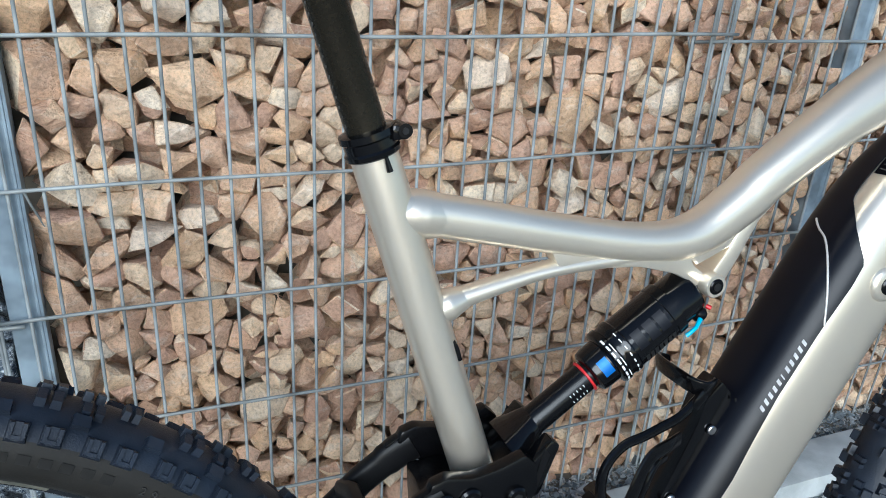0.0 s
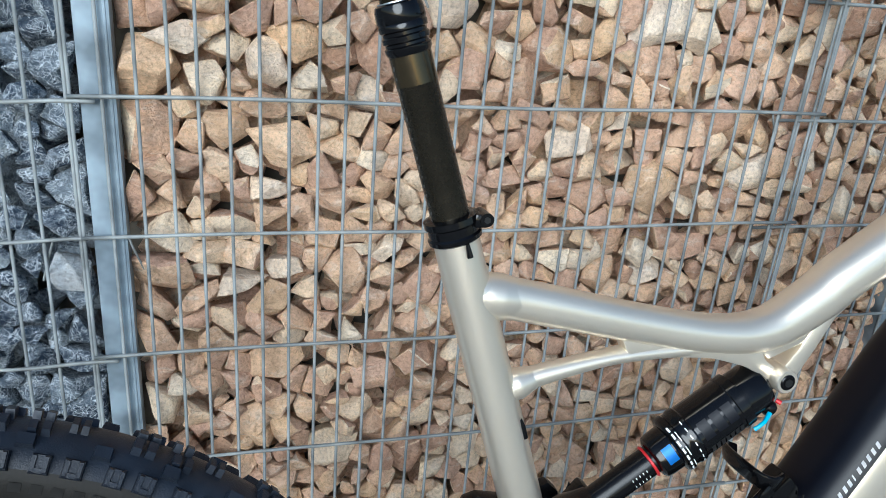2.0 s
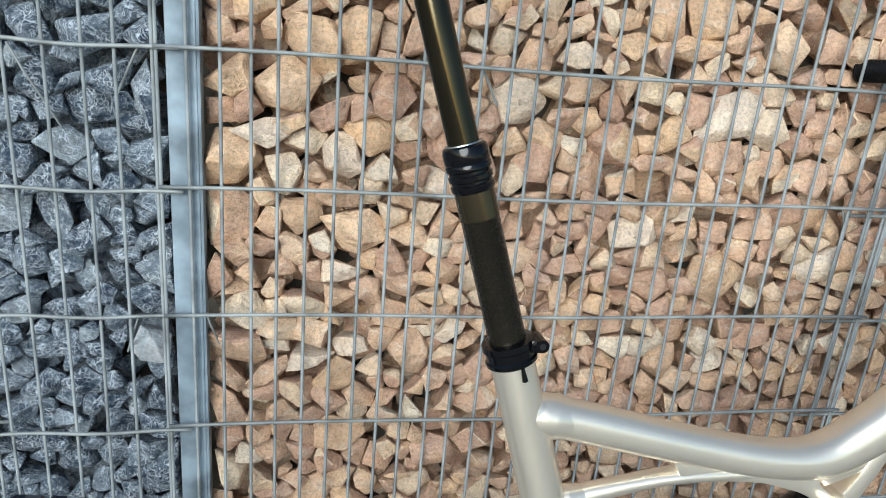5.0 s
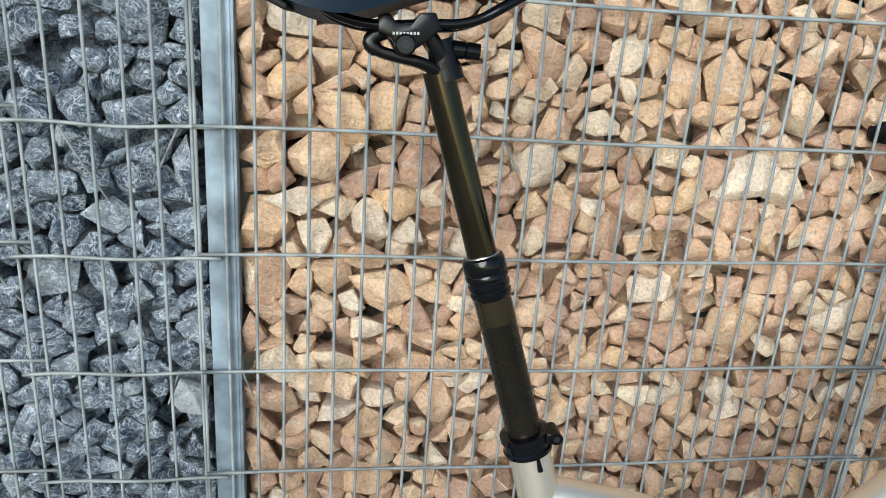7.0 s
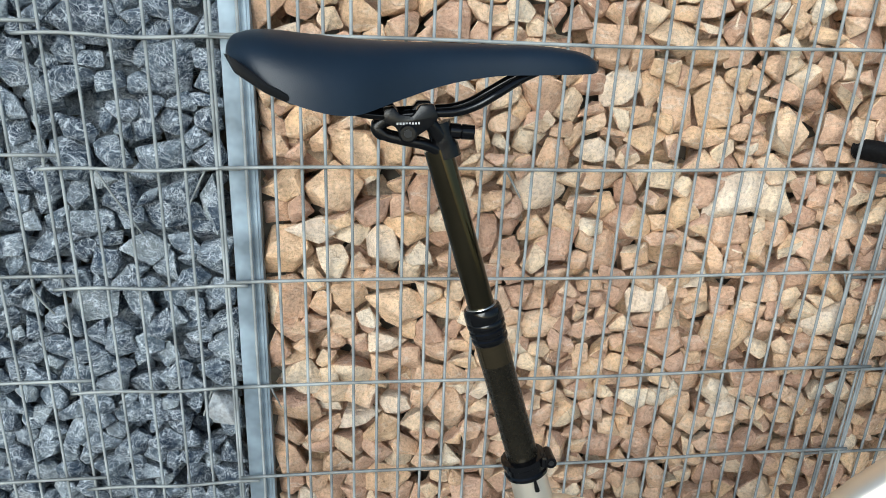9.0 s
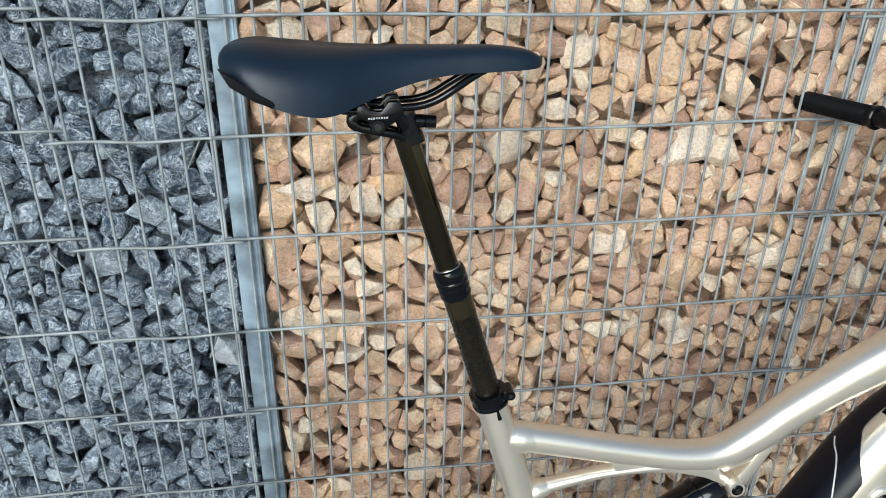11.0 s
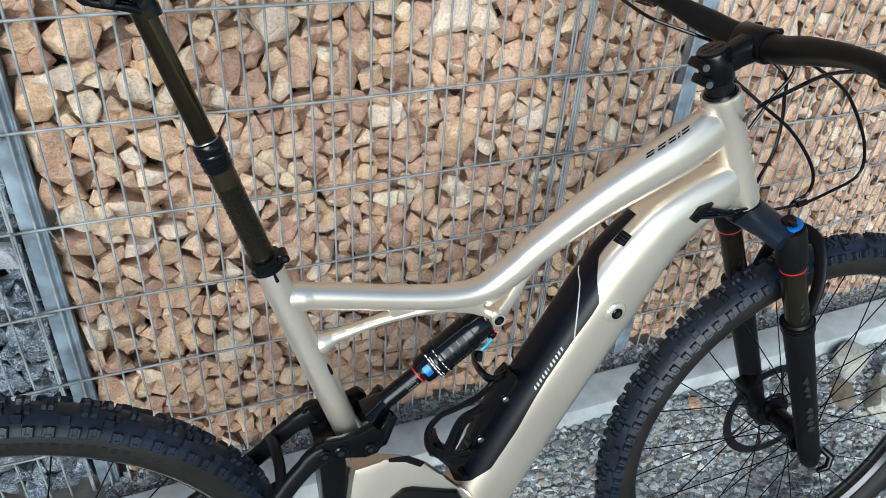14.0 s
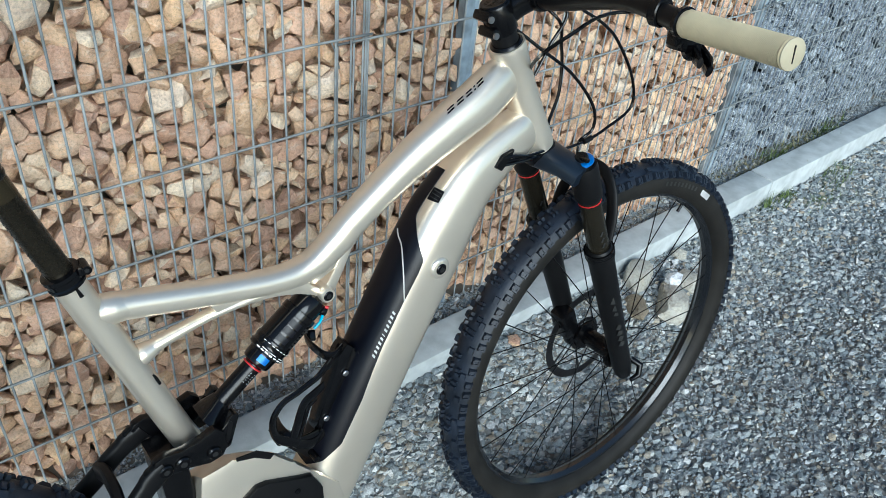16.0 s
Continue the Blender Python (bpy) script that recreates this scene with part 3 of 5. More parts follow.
field_stone(2.018, -0.217, (0.055, 0.05, 0.04), LIGHT_STONE, "pinkish stone lying in the gravel", 37, 0.3, 45)
field_stone(1.239, -0.175, (0.038, 0.034, 0.03), LIGHT_STONE, "small tan stone beside the kerb", 38, 0.3, 45)


def grass_tuft(x, y, z, count, spread, tall, seed, label, mat=GRASS):
    rng = np.random.default_rng(seed)
    bm = bmesh.new()
    for _ in range(count):
        a, lean = rng.uniform(0, 6.3), rng.uniform(0.1, 1.1)
        bx, by = x + rng.normal(0, spread), y + rng.normal(0, spread * 0.45)
        h, w = tall * rng.uniform(0.4, 1.1), rng.uniform(0.0012, 0.0028)
        out, acr = Vector((math.cos(a), math.sin(a), 0)), Vector((-math.sin(a), math.cos(a), 0))
        rings = []
        for k in range(4):
            f = k / 3
            p = Vector((bx, by, z)) + out * (h * lean * f * f) + Vector((0, 0, h * (f - 0.35 * lean * f * f)))
            rings.append((bm.verts.new(p - acr * w * (1 - f * 0.92)), bm.verts.new(p + acr * w * (1 - f * 0.92))))
        for P, Q in zip(rings, rings[1:]):
            bm.faces.new((P[0], P[1], Q[1], Q[0]))
    return tagged(part("grass_tuft", bm, mat, smooth=60), label, "grass", "weeds along the kerb", "stuff")


DRY = plain("dry_grass_blades", (0.28, 0.25, 0.12), 0.7, 0, 0, 0, 300, 0.4)
for n, (x, y, z, count, spread, tall) in enumerate(((2.42, -0.165, 0.035, 60, 0.014, 0.065), (2.535, -0.165, 0.035, 80, 0.02, 0.055), (2.64, -0.21, 0.02, 160, 0.05, 0.035), (2.76, -0.21, 0.02, 150, 0.06, 0.035), (2.87, -0.18, 0.035, 140, 0.06, 0.045), (1.95, -0.22, 0.03, 25, 0.02, 0.03))):
    grass_tuft(x, y, z, count, spread, tall, 50 + n, "small green weeds growing out of the gravel by the kerb")
for n, (x, y, count, spread, tall) in enumerate(((2.50, -0.03, 90, 0.06, 0.035), (2.66, -0.03, 140, 0.07, 0.04), (2.82, -0.03, 130, 0.08, 0.04), (3.02, -0.03, 160, 0.08, 0.045), (2.38, -0.03, 40, 0.06, 0.03))):
    grass_tuft(x, y, STRIP, count, spread, tall, 70 + n, "dry green weeds between kerb and wall", DRY if n % 2 == 0 else GRASS)

# ---- the bicycle ----
# Its own axes: x ahead from the rear hub, y to its left (the wall), z up in its plane. It stands a little askew and leans to the wall.
bike = tagged(new("mountain_bike"), "silver full-suspension electric mountain bike leaning beside the stone wall", "bicycle")
BIKE_AT = pose(0, -0.4742, 0, 0, 0, -2.05) @ pose(0, 0, 0, -7.31)
bike.matrix_world = BIKE_AT
LEAN = 0.305  # of the seat tube and post: x per z


def on_post(z):
    return (0.2812 + (0.836 - z) * LEAN, 0.0, z)


def tube(name, rows, mat, parent=bike, square=2.0, seg=28, n=8, label=""):
    """rows: x, z, half height, half width."""
    r = spline(rows, n)
    return part(name, sweep([(x, 0, z) for x, z, *_ in r], [(a, b) for *_, a, b in r], seg, square=square), mat, parent, label, 40)


# frame
tube("seat_tube", [(*on_post(0.842)[::2], 0.0162, 0.0162), (*on_post(0.80)[::2], 0.0166, 0.0166), (*on_post(0.70)[::2], 0.0168, 0.0168), (*on_post(0.575)[::2], 0.0172, 0.0172)], PAINT)
TOP_ROWS = [(0.296, 0.801, 0.0150, 0.0155), (0.330, 0.7942, 0.0153, 0.0155), (0.3584, 0.7879, 0.0154, 0.0158), (0.4251, 0.7731, 0.0150, 0.016), (0.4942, 0.7614, 0.0150, 0.017), (0.540, 0.7635, 0.0172, 0.0178), (0.580, 0.7865, 0.0190, 0.0185),
            (0.6035, 0.8055, 0.0195, 0.0190), (0.6457, 0.8341, 0.0208, 0.020), (0.6978, 0.8651, 0.0250, 0.022), (0.749, 0.892, 0.0285, 0.025), (0.7986, 0.9156, 0.0310, 0.026), (0.8319, 0.9352, 0.0310, 0.023), (0.850, 0.945, 0.029, 0.018)]
tube("top_tube", TOP_ROWS, PAINT, square=2.3, seg=36)
tube("brace_tube", [(0.325, 0.7265, 0.0100, 0.0098), (0.3439, 0.7325, 0.0084, 0.0088), (0.389, 0.7429, 0.0068, 0.0085), (0.4218, 0.7483, 0.0066, 0.0095), (0.462, 0.751, 0.0072, 0.0105), (0.495, 0.752, 0.007, 0.011)], PAINT)
for z, x1, z1, radii in ((0.8010, 0.335, 0.7932, (0.0150, 0.0168, 0.0172, 0.0163, 0.0152, 0.0138)), (0.7225, 0.352, 0.7346, (0.0100, 0.0120, 0.0122, 0.0104, 0.0086, 0.0064))):
    x = on_post(z)[0]
    part("weld_collar", sweep(spline([(x + (x1 - x) * u, 0, z + (z1 - z) * u) for u in (0.0, 0.30, 0.50, 0.68, 0.84, 1.0)], 4), [(r, r) for r in np.interp(np.linspace(0, 5, 21), range(6), radii)], 28), PAINT, bike, "", 60)
tube("head_tube", [(0.8445, 0.986, 0.0245, 0.0245), (0.8490, 0.976, 0.0250, 0.025), (0.866, 0.938, 0.0225, 0.0235), (0.889, 0.885, 0.0232, 0.0245), (0.9075, 0.843, 0.0250, 0.026), (0.9135, 0.830, 0.0245, 0.0255)], PAINT)
DOWN = [(0.893, 0.868, 0.031, 0.020), (0.872, 0.859, 0.033, 0.026), (0.8339, 0.8424, 0.0365, 0.0295), (0.7914, 0.8158, 0.0415, 0.033), (0.7672, 0.7925, 0.0445, 0.0357), (0.7438, 0.7649, 0.0480, 0.0385), (0.7171, 0.7240, 0.0500, 0.040), (0.6911, 0.6812, 0.0502, 0.040), (0.6577, 0.6256, 0.0500, 0.040), (0.6194, 0.5616, 0.0506, 0.040), (0.5764, 0.4863, 0.0506, 0.0405), (0.5458, 0.4320, 0.049, 0.0405), (0.520, 0.385, 0.047, 0.041)]
tube("down_tube", DOWN, PAINT, square=2.7, seg=44, n=10)


def shock_mount():
    """The webs under the top tube's bend, with the open triangle between and the boss for the shock's bolt."""
    x, z = 0.5533, 0.7245
    mount = part("shock_mount", lathe((x, 0.020, z), (x, -0.020, z), [(0, 0.0090), (0.05, 0.0102), (0.95, 0.0102), (1, 0.0090)], 28), PAINT, bike)
    part("mount_web", slab([(0.462, 0.764), (0.455, 0.7495), (0.4936, 0.7425), (0.520, 0.735), (0.5384, 0.7255), (0.546, 0.718), (0.5533, 0.727), (0.547, 0.734), (0.538, 0.7405), (0.532, 0.752), (0.515, 0.765)], 0.010, -0.010, 0.003), PAINT, mount)
    part("mount_web", slab([(0.557, 0.7185), (0.5655, 0.7165), (0.583, 0.747), (0.5965, 0.773), (0.618, 0.794), (0.602, 0.803), (0.587, 0.784), (0.572, 0.755), (0.554, 0.731)], 0.010, -0.010, 0.003), PAINT, mount)
    part("mount_web", slab([(0.515, 0.764), (0.530, 0.749), (0.541, 0.7395), (0.572, 0.753), (0.600, 0.792), (0.580, 0.797), (0.540, 0.774)], 0.009, -0.009, 0.003), PAINT, mount)
    part("mount_web", slab([(0.408, 0.7680), (0.419, 0.7470), (0.455, 0.7455), (0.498, 0.7425), (0.505, 0.758)], 0.0085, -0.0085, 0.003), PAINT, mount)
    part("pivot_bolt", lathe((x, -0.018, z), (x, -0.0212, z), [(0, 0.0066), (0.7, 0.0066), (1, 0.0055)], 24), BLACK, mount)
    part("bolt_socket", rod((x, -0.020, z), (x, -0.0218, z), 0.0036, seg=6), FAINT, mount)


shock_mount()


DOWN_FINE = [row for row in spline(DOWN, 16)]


def on_down_tube(zc, f, out=0.0):
    """A place on the down tube's skin: height of its middle line, turn from its upper ridge to the right."""
    k = min(range(1, len(DOWN_FINE) - 1), key=lambda n: abs(DOWN_FINE[n][1] - zc))
    j = k + 1 if DOWN_FINE[k][1] > zc else k - 1
    u = (zc - DOWN_FINE[k][1]) / (DOWN_FINE[j][1] - DOWN_FINE[k][1])
    x, z, a, b = np.array(DOWN_FINE[k]) * (1 - u) + np.array(DOWN_FINE[j]) * u
    t = np.array(DOWN_FINE[k - 1][:2]) - np.array(DOWN_FINE[k + 1][:2])
    t /= np.linalg.norm(t)
    c, w = math.cos(f), math.sin(f)
    h = (a + out) * math.copysign(abs(c) ** (2 / 2.7), c)
    w = (b + out) * math.copysign(abs(w) ** (2 / 2.7), w)
    return Vector((x - t[1] * h, -w, z + t[0] * h))


def skin_patch(corners, out, thick=0.0003):
    """A thin printed patch between four places (zc, f) on the down tube."""
    bm, rows = bmesh.new(), []
    (z0, f0), (z1, f1), (z2, f2), (z3, f3) = corners
    for u in (0, 0.5, 1):
        rows.append([bm.verts.new(on_down_tube((z0 + (z1 - z0) * v) * (1 - u) + (z3 + (z2 - z3) * v) * u, (f0 + (f1 - f0) * v) * (1 - u) + (f3 + (f2 - f3) * v) * u, out)) for v in (0, 0.5, 1)])
    for P, Q in zip(rows, rows[1:]):
        for k in range(2):
            bm.faces.new((P[k], P[k + 1], Q[k + 1], Q[k]))
    bmesh.ops.solidify(bm, geom=bm.faces[:], thickness=thick)
    return bm


DULLSEAM = plain("silver_seam", (0.55, 0.53, 0.50), 0.4, 0.3)


def battery():
    """The dark cover over the upper side of the down tube, with its pale seam and print."""
    edge = [(0.434, 0.15), (0.450, 0.7), (0.478, 1.08), (0.539, 1.12), (0.580, 1.04), (0.609, 0.99), (0.662, 1), (0.702, 1.05), (0.719, 1.02), (0.737, 0.5), (0.756, 0.06), (0.804, 0.02)]  # height of the middle line, turn of the edge
    bm, rings = bmesh.new(), []
    for zc in np.linspace(0.4345, 0.8045, 90):
        lim = float(np.interp(zc, [e[0] for e in edge], [e[1] for e in edge]))
        rings.append([bm.verts.new(on_down_tube(zc, f, 0.0016)) for f in np.linspace(-1.0, lim, 29)])
    for P, Q in zip(rings, rings[1:]):
        for k in range(28):
            bm.faces.new((P[k], P[k + 1], Q[k + 1], Q[k]))
    bmesh.ops.recalc_face_normals(bm, faces=bm.faces[:])
    bmesh.ops.solidify(bm, geom=bm.faces[:], thickness=0.0012)
    cover = part("battery_cover", bm, BATTERY, bike, "satin black battery cover", 50)
    line = spline([(0.735, -0.25), (0.726, 0.0), (0.712, 0.3), (0.692, 0.65), (0.668, 1.0)], 6)
    part("seam_line", sweep([on_down_tube(z, f, 0.0017) for z, f in line], 0.0010, 8), DULLSEAM, cover)
    for n in range(11):
        z, wide = 0.592 + 0.0056 * n, 0.0028 if n != 5 else 0.0012
        part("lettering_bar", skin_patch([(z, 0.91), (z + wide, 0.91), (z + wide + 0.0018, 0.79), (z + 0.0018, 0.79)], 0.0021), WHITE, cover, "white maker's lettering drawn as bars", 0)
    return cover


battery()
sticker = part("sticker", skin_patch([(0.7865, 0.05), (0.7875, 0.49), (0.7765, 0.54), (0.7745, 0.08)], 0.0007), BATTERY, bike, "small dark warning sticker", 0)
for k in range(3):
    part("sticker_line", sweep([on_down_tube(0.778 + 0.0032 * k, f, 0.0012) for f in (0.12, 0.3, 0.46)], 0.0005, 6), GREYPRINT, sticker)
lock = part("battery_lock_ring", lathe((0.7105, -0.033, 0.7165), (0.7105, -0.0435, 0.7165), [(0, 0.0168), (0.6, 0.0160), (0.85, 0.0146), (1, 0.0115)], 32), PAINT, bike)
part("lock_core", lathe((0.7105, -0.039, 0.7165), (0.7105, -0.0455, 0.7165), [(0, 0.0080), (0.8, 0.0080), (1, 0.0066)], 24), BLACK, lock)
part("lock_socket", rod((0.7105, -0.045, 0.7165), (0.7105, -0.0462, 0.7165), 0.0042, seg=6), FAINT, lock)
port = part("cable_port", slab([(0.806, 0.834), (0.819, 0.848), (0.840, 0.852), (0.833, 0.840), (0.818, 0.826)], -0.026, -0.035, 0.002), BLACK, bike, "black rubber cable port")

# model name on the top tube, as plain dark bars
TOP_FINE = spline(TOP_ROWS, 16)


def on_top_tube(x, f, out):
    k = min(range(1, len(TOP_FINE) - 1), key=lambda n: abs(TOP_FINE[n][0] - x))
    cx, cz, a, b = TOP_FINE[k]
    t = np.array(TOP_FINE[k + 1][:2]) - np.array(TOP_FINE[k - 1][:2])
    t /= np.linalg.norm(t)
    h, w = (a + out) * math.cos(f) ** (2 / 2.3), (b + out) * math.sin(f) ** (2 / 2.3)
    d = (x - cx) / t[0]
    return Vector((cx + t[0] * d - t[1] * h, -w, cz + t[1] * d + t[0] * h))


for x0, wide in ((0.752, 0.0115), (0.767, 0.0115), (0.7815, 0.011), (0.795, 0.003), (0.801, 0.012)):
    for f0, f1, w in ((0.50, 0.42, wide), (0.35, 0.27, wide)):
        bm = bmesh.new()
        s0, s1 = (0.50 - f0) * 0.0174, (0.50 - f1) * 0.0174
        bm.faces.new([bm.verts.new(on_top_tube(x, f, 0.0007)) for x, f in ((x0 + s0, f0), (x0 + w * 0.9 + s0, f0), (x0 + w * 0.9 + s1, f1), (x0 + s1, f1))])
        bmesh.ops.solidify(bm, geom=bm.faces[:], thickness=0.0004)
        part("model_bar", bm, BATTERY, bike, "dark model name drawn as bars", 0)

# motor housing and covers
bm = slab([(0.352, 0.557), (0.395, 0.562), (0.447, 0.541), (0.475, 0.508), (0.505, 0.470), (0.538, 0.430), (0.548, 0.38), (0.535, 0.32), (0.48, 0.282), (0.37, 0.275), (0.335, 0.32), (0.335, 0.45)], 0.045, -0.045, 0.013)
for v in bm.verts:  # the shoulder falls away towards the wall
    if v.co.z > 0.45:
        v.co.z -= max(0.0, v.co.y + 0.038) * 0.8
motor = part("motor_housing", bm, PAINT, bike)
part("motor_cover", slab([(0.372, 0.474), (0.3915, 0.4913), (0.4151, 0.5076), (0.430, 0.506), (0.494, 0.478), (0.506, 0.450), (0.505, 0.37), (0.46, 0.315), (0.38, 0.305), (0.34, 0.365), (0.35, 0.43)], -0.043, -0.054, 0.004), MATT, motor, "matt black motor side cover")
part("cover_screw", rod((0.468, -0.053, 0.468), (0.468, -0.0555, 0.468), 0.004), BLACK, motor)
part("motor_top_trim", slab([(0.398, 0.5645), (0.425, 0.561), (0.447, 0.5425), (0.440, 0.537), (0.420, 0.552), (0.398, 0.559)], -0.0445, -0.0465, 0.0008), MATT, motor, "thin black trim on the motor housing")

# seat clamp, dropper post
POSTCOAT = plain("hard_anodised_post", (0.030, 0.0255, 0.018), 0.27, 0.7, 0, 0, 300, 0.15, 0.4)
POSTGLOSS = plain("polished_brown_band", (0.08, 0.062, 0.036), 0.16, 0.85)
clamp = part("seat_clamp", lathe(on_post(0.8395), on_post(0.8570), [(0, 0.0174), (0.06, 0.0188), (0.22, 0.0192), (0.30, 0.0178), (0.62, 0.0178), (0.70, 0.0194), (0.94, 0.0192), (1, 0.0150)], 36), GLOSS, bike, "gloss black seat clamp")
part("clamp_lug", box((0.2945, -0.005, 0.8555), (0.011, 0.017, 0.010), bevel=0.0025), GLOSS, clamp)
part("clamp_bolt", rod((0.2968, -0.016, 0.8568), (0.2968, 0.004, 0.8568), 0.0048), BLACK, clamp)
part("bolt_socket", rod((0.2968, -0.0155, 0.8568), (0.2968, -0.0167, 0.8568), 0.0024, seg=6), FAINT, clamp)
part("clamp_slot", sweep([(0.2835, -0.0172, 0.841), (0.2862, -0.0172, 0.8315)], [0.0013, 0.0022], 10), BLACK, clamp)
part("frame_plug", sweep([(0.3345, -0.0105, 0.704), (0.3370, -0.0110, 0.698), (0.3395, -0.0105, 0.6885)], [0.0014, 0.0020, 0.0023], 10), BLACK, bike)
post_low = part("dropper_post", lathe(on_post(0.846), on_post(0.968), [(0, 0.0136), (0.80, 0.0136), (0.805, 0.0139), (1, 0.0139)], 36), POSTCOAT, bike, "matt black dropper seatpost tube")
part("gloss_band", lathe(on_post(0.944), on_post(0.964), [(0, 0.01395), (1, 0.01395)], 36), POSTGLOSS, post_low, "polished brown band below the collar")
part("post_collar", lathe(on_post(0.962), on_post(0.9935), [(0, 0.0138), (0.08, 0.0152), (0.16, 0.0153), (0.19, 0.0143), (0.24, 0.0143), (0.27, 0.0154), (0.36, 0.0155), (0.39, 0.0146), (0.45, 0.0146), (0.48, 0.0158), (0.58, 0.0160), (0.61, 0.0154), (0.66, 0.0160), (0.86, 0.0158), (0.95, 0.0148), (1, 0.0122)], 40), GLOSS, post_low, "ribbed gloss black collar")
part("wiper_ring", lathe(on_post(0.9918), on_post(0.9938), [(0, 0.0132), (1, 0.0127)], 36), STEEL, post_low)
for k in range(16):
    z = 0.862 + 0.0062 * k
    c = Vector(on_post(z)) + Vector((-0.0128, -0.0050, -0.003))
    part("height_mark", box(c, (0.0009, 0.0006, 0.0016 if k % 5 else 0.0026), turn=pose(0, 0, 0, 0, 0, -68)), GREYPRINT, post_low, smooth=0)
stanchion = part("post_stanchion", lathe(on_post(0.988), on_post(1.120), [(0, 0.0110), (1, 0.0110)], 36), BRONZE, bike, "dark bronze polished stanchion")
STAND[0] = laid(0.915, -1.8, (0.243, 1.1275), (0.1700, 1.1342))
# saddle head
DULLWHITE = plain("dull_white_print", (0.35, 0.35, 0.35), 0.5)
head = part("post_head", sweep(spline([(0.2783, 0, 1.106), (0.275, 0, 1.116), (0.272, 0, 1.126), (0.269, 0, 1.134)], 4), [(0.0122, 0.0122)] * 5 + [(0.0105, 0.0125)] * 8, 24, square=2.6), BLACK, bike)
for y in (-0.010, 0.010):
    part("head_fork", sweep(spline([(0.276, y * 0.6, 1.109), (0.258, y, 1.1165), (0.240, y, 1.1195), (0.226, y, 1.1225), (0.219, y, 1.128), (0.224, y, 1.134), (0.234, y, 1.138)], 4), [(0.0042, 0.0045)] * 13 + [(0.0055, 0.0045)] * 12, 14, square=3), BLACK, head)
    part("head_fork", sweep([(0.272, y * 0.8, 1.122), (0.264, y, 1.132), (0.258, y, 1.139)], [(0.006, 0.0045)] * 3, 14, square=3), BLACK, head)
for y in (-0.022, 0.022):
    part("rail_clamp", slab([(0.223, 1.146), (0.231, 1.148), (0.236, 1.142), (0.246, 1.141), (0.252, 1.150), (0.263, 1.151), (0.267, 1.141), (0.261, 1.133), (0.250, 1.125), (0.244, 1.121), (0.238, 1.124), (0.233, 1.132), (0.224, 1.134)], y + 0.008, y - 0.008, 0.002), BLACK, head)
for k in range(8):
    part("torque_print", box((0.2345 + 0.0024 * k, -0.0304, 1.1345 + 0.0002 * k), (0.0015, 0.0006, 0.0018)), DULLWHITE, head, "white print drawn as bars", 0)
part("clamp_bolt", lathe((0.243, -0.028, 1.1275), (0.243, -0.034, 1.1275), [(0, 0.0075), (0.8, 0.0075), (1, 0.006)], 24), BLACK, head)
part("bolt_socket", rod((0.243, -0.0335, 1.1275), (0.243, -0.0346, 1.1275), 0.0035, seg=6), FAINT, head)
part("barrel_nut", lathe((0.270, -0.005, 1.129), (0.299, -0.005, 1.128), [(0, 0.005), (0.3, 0.005), (0.32, 0.0065), (0.6, 0.0065), (0.62, 0.0055), (0.66, 0.0065), (1, 0.0062)], 20), GLOSS, head)


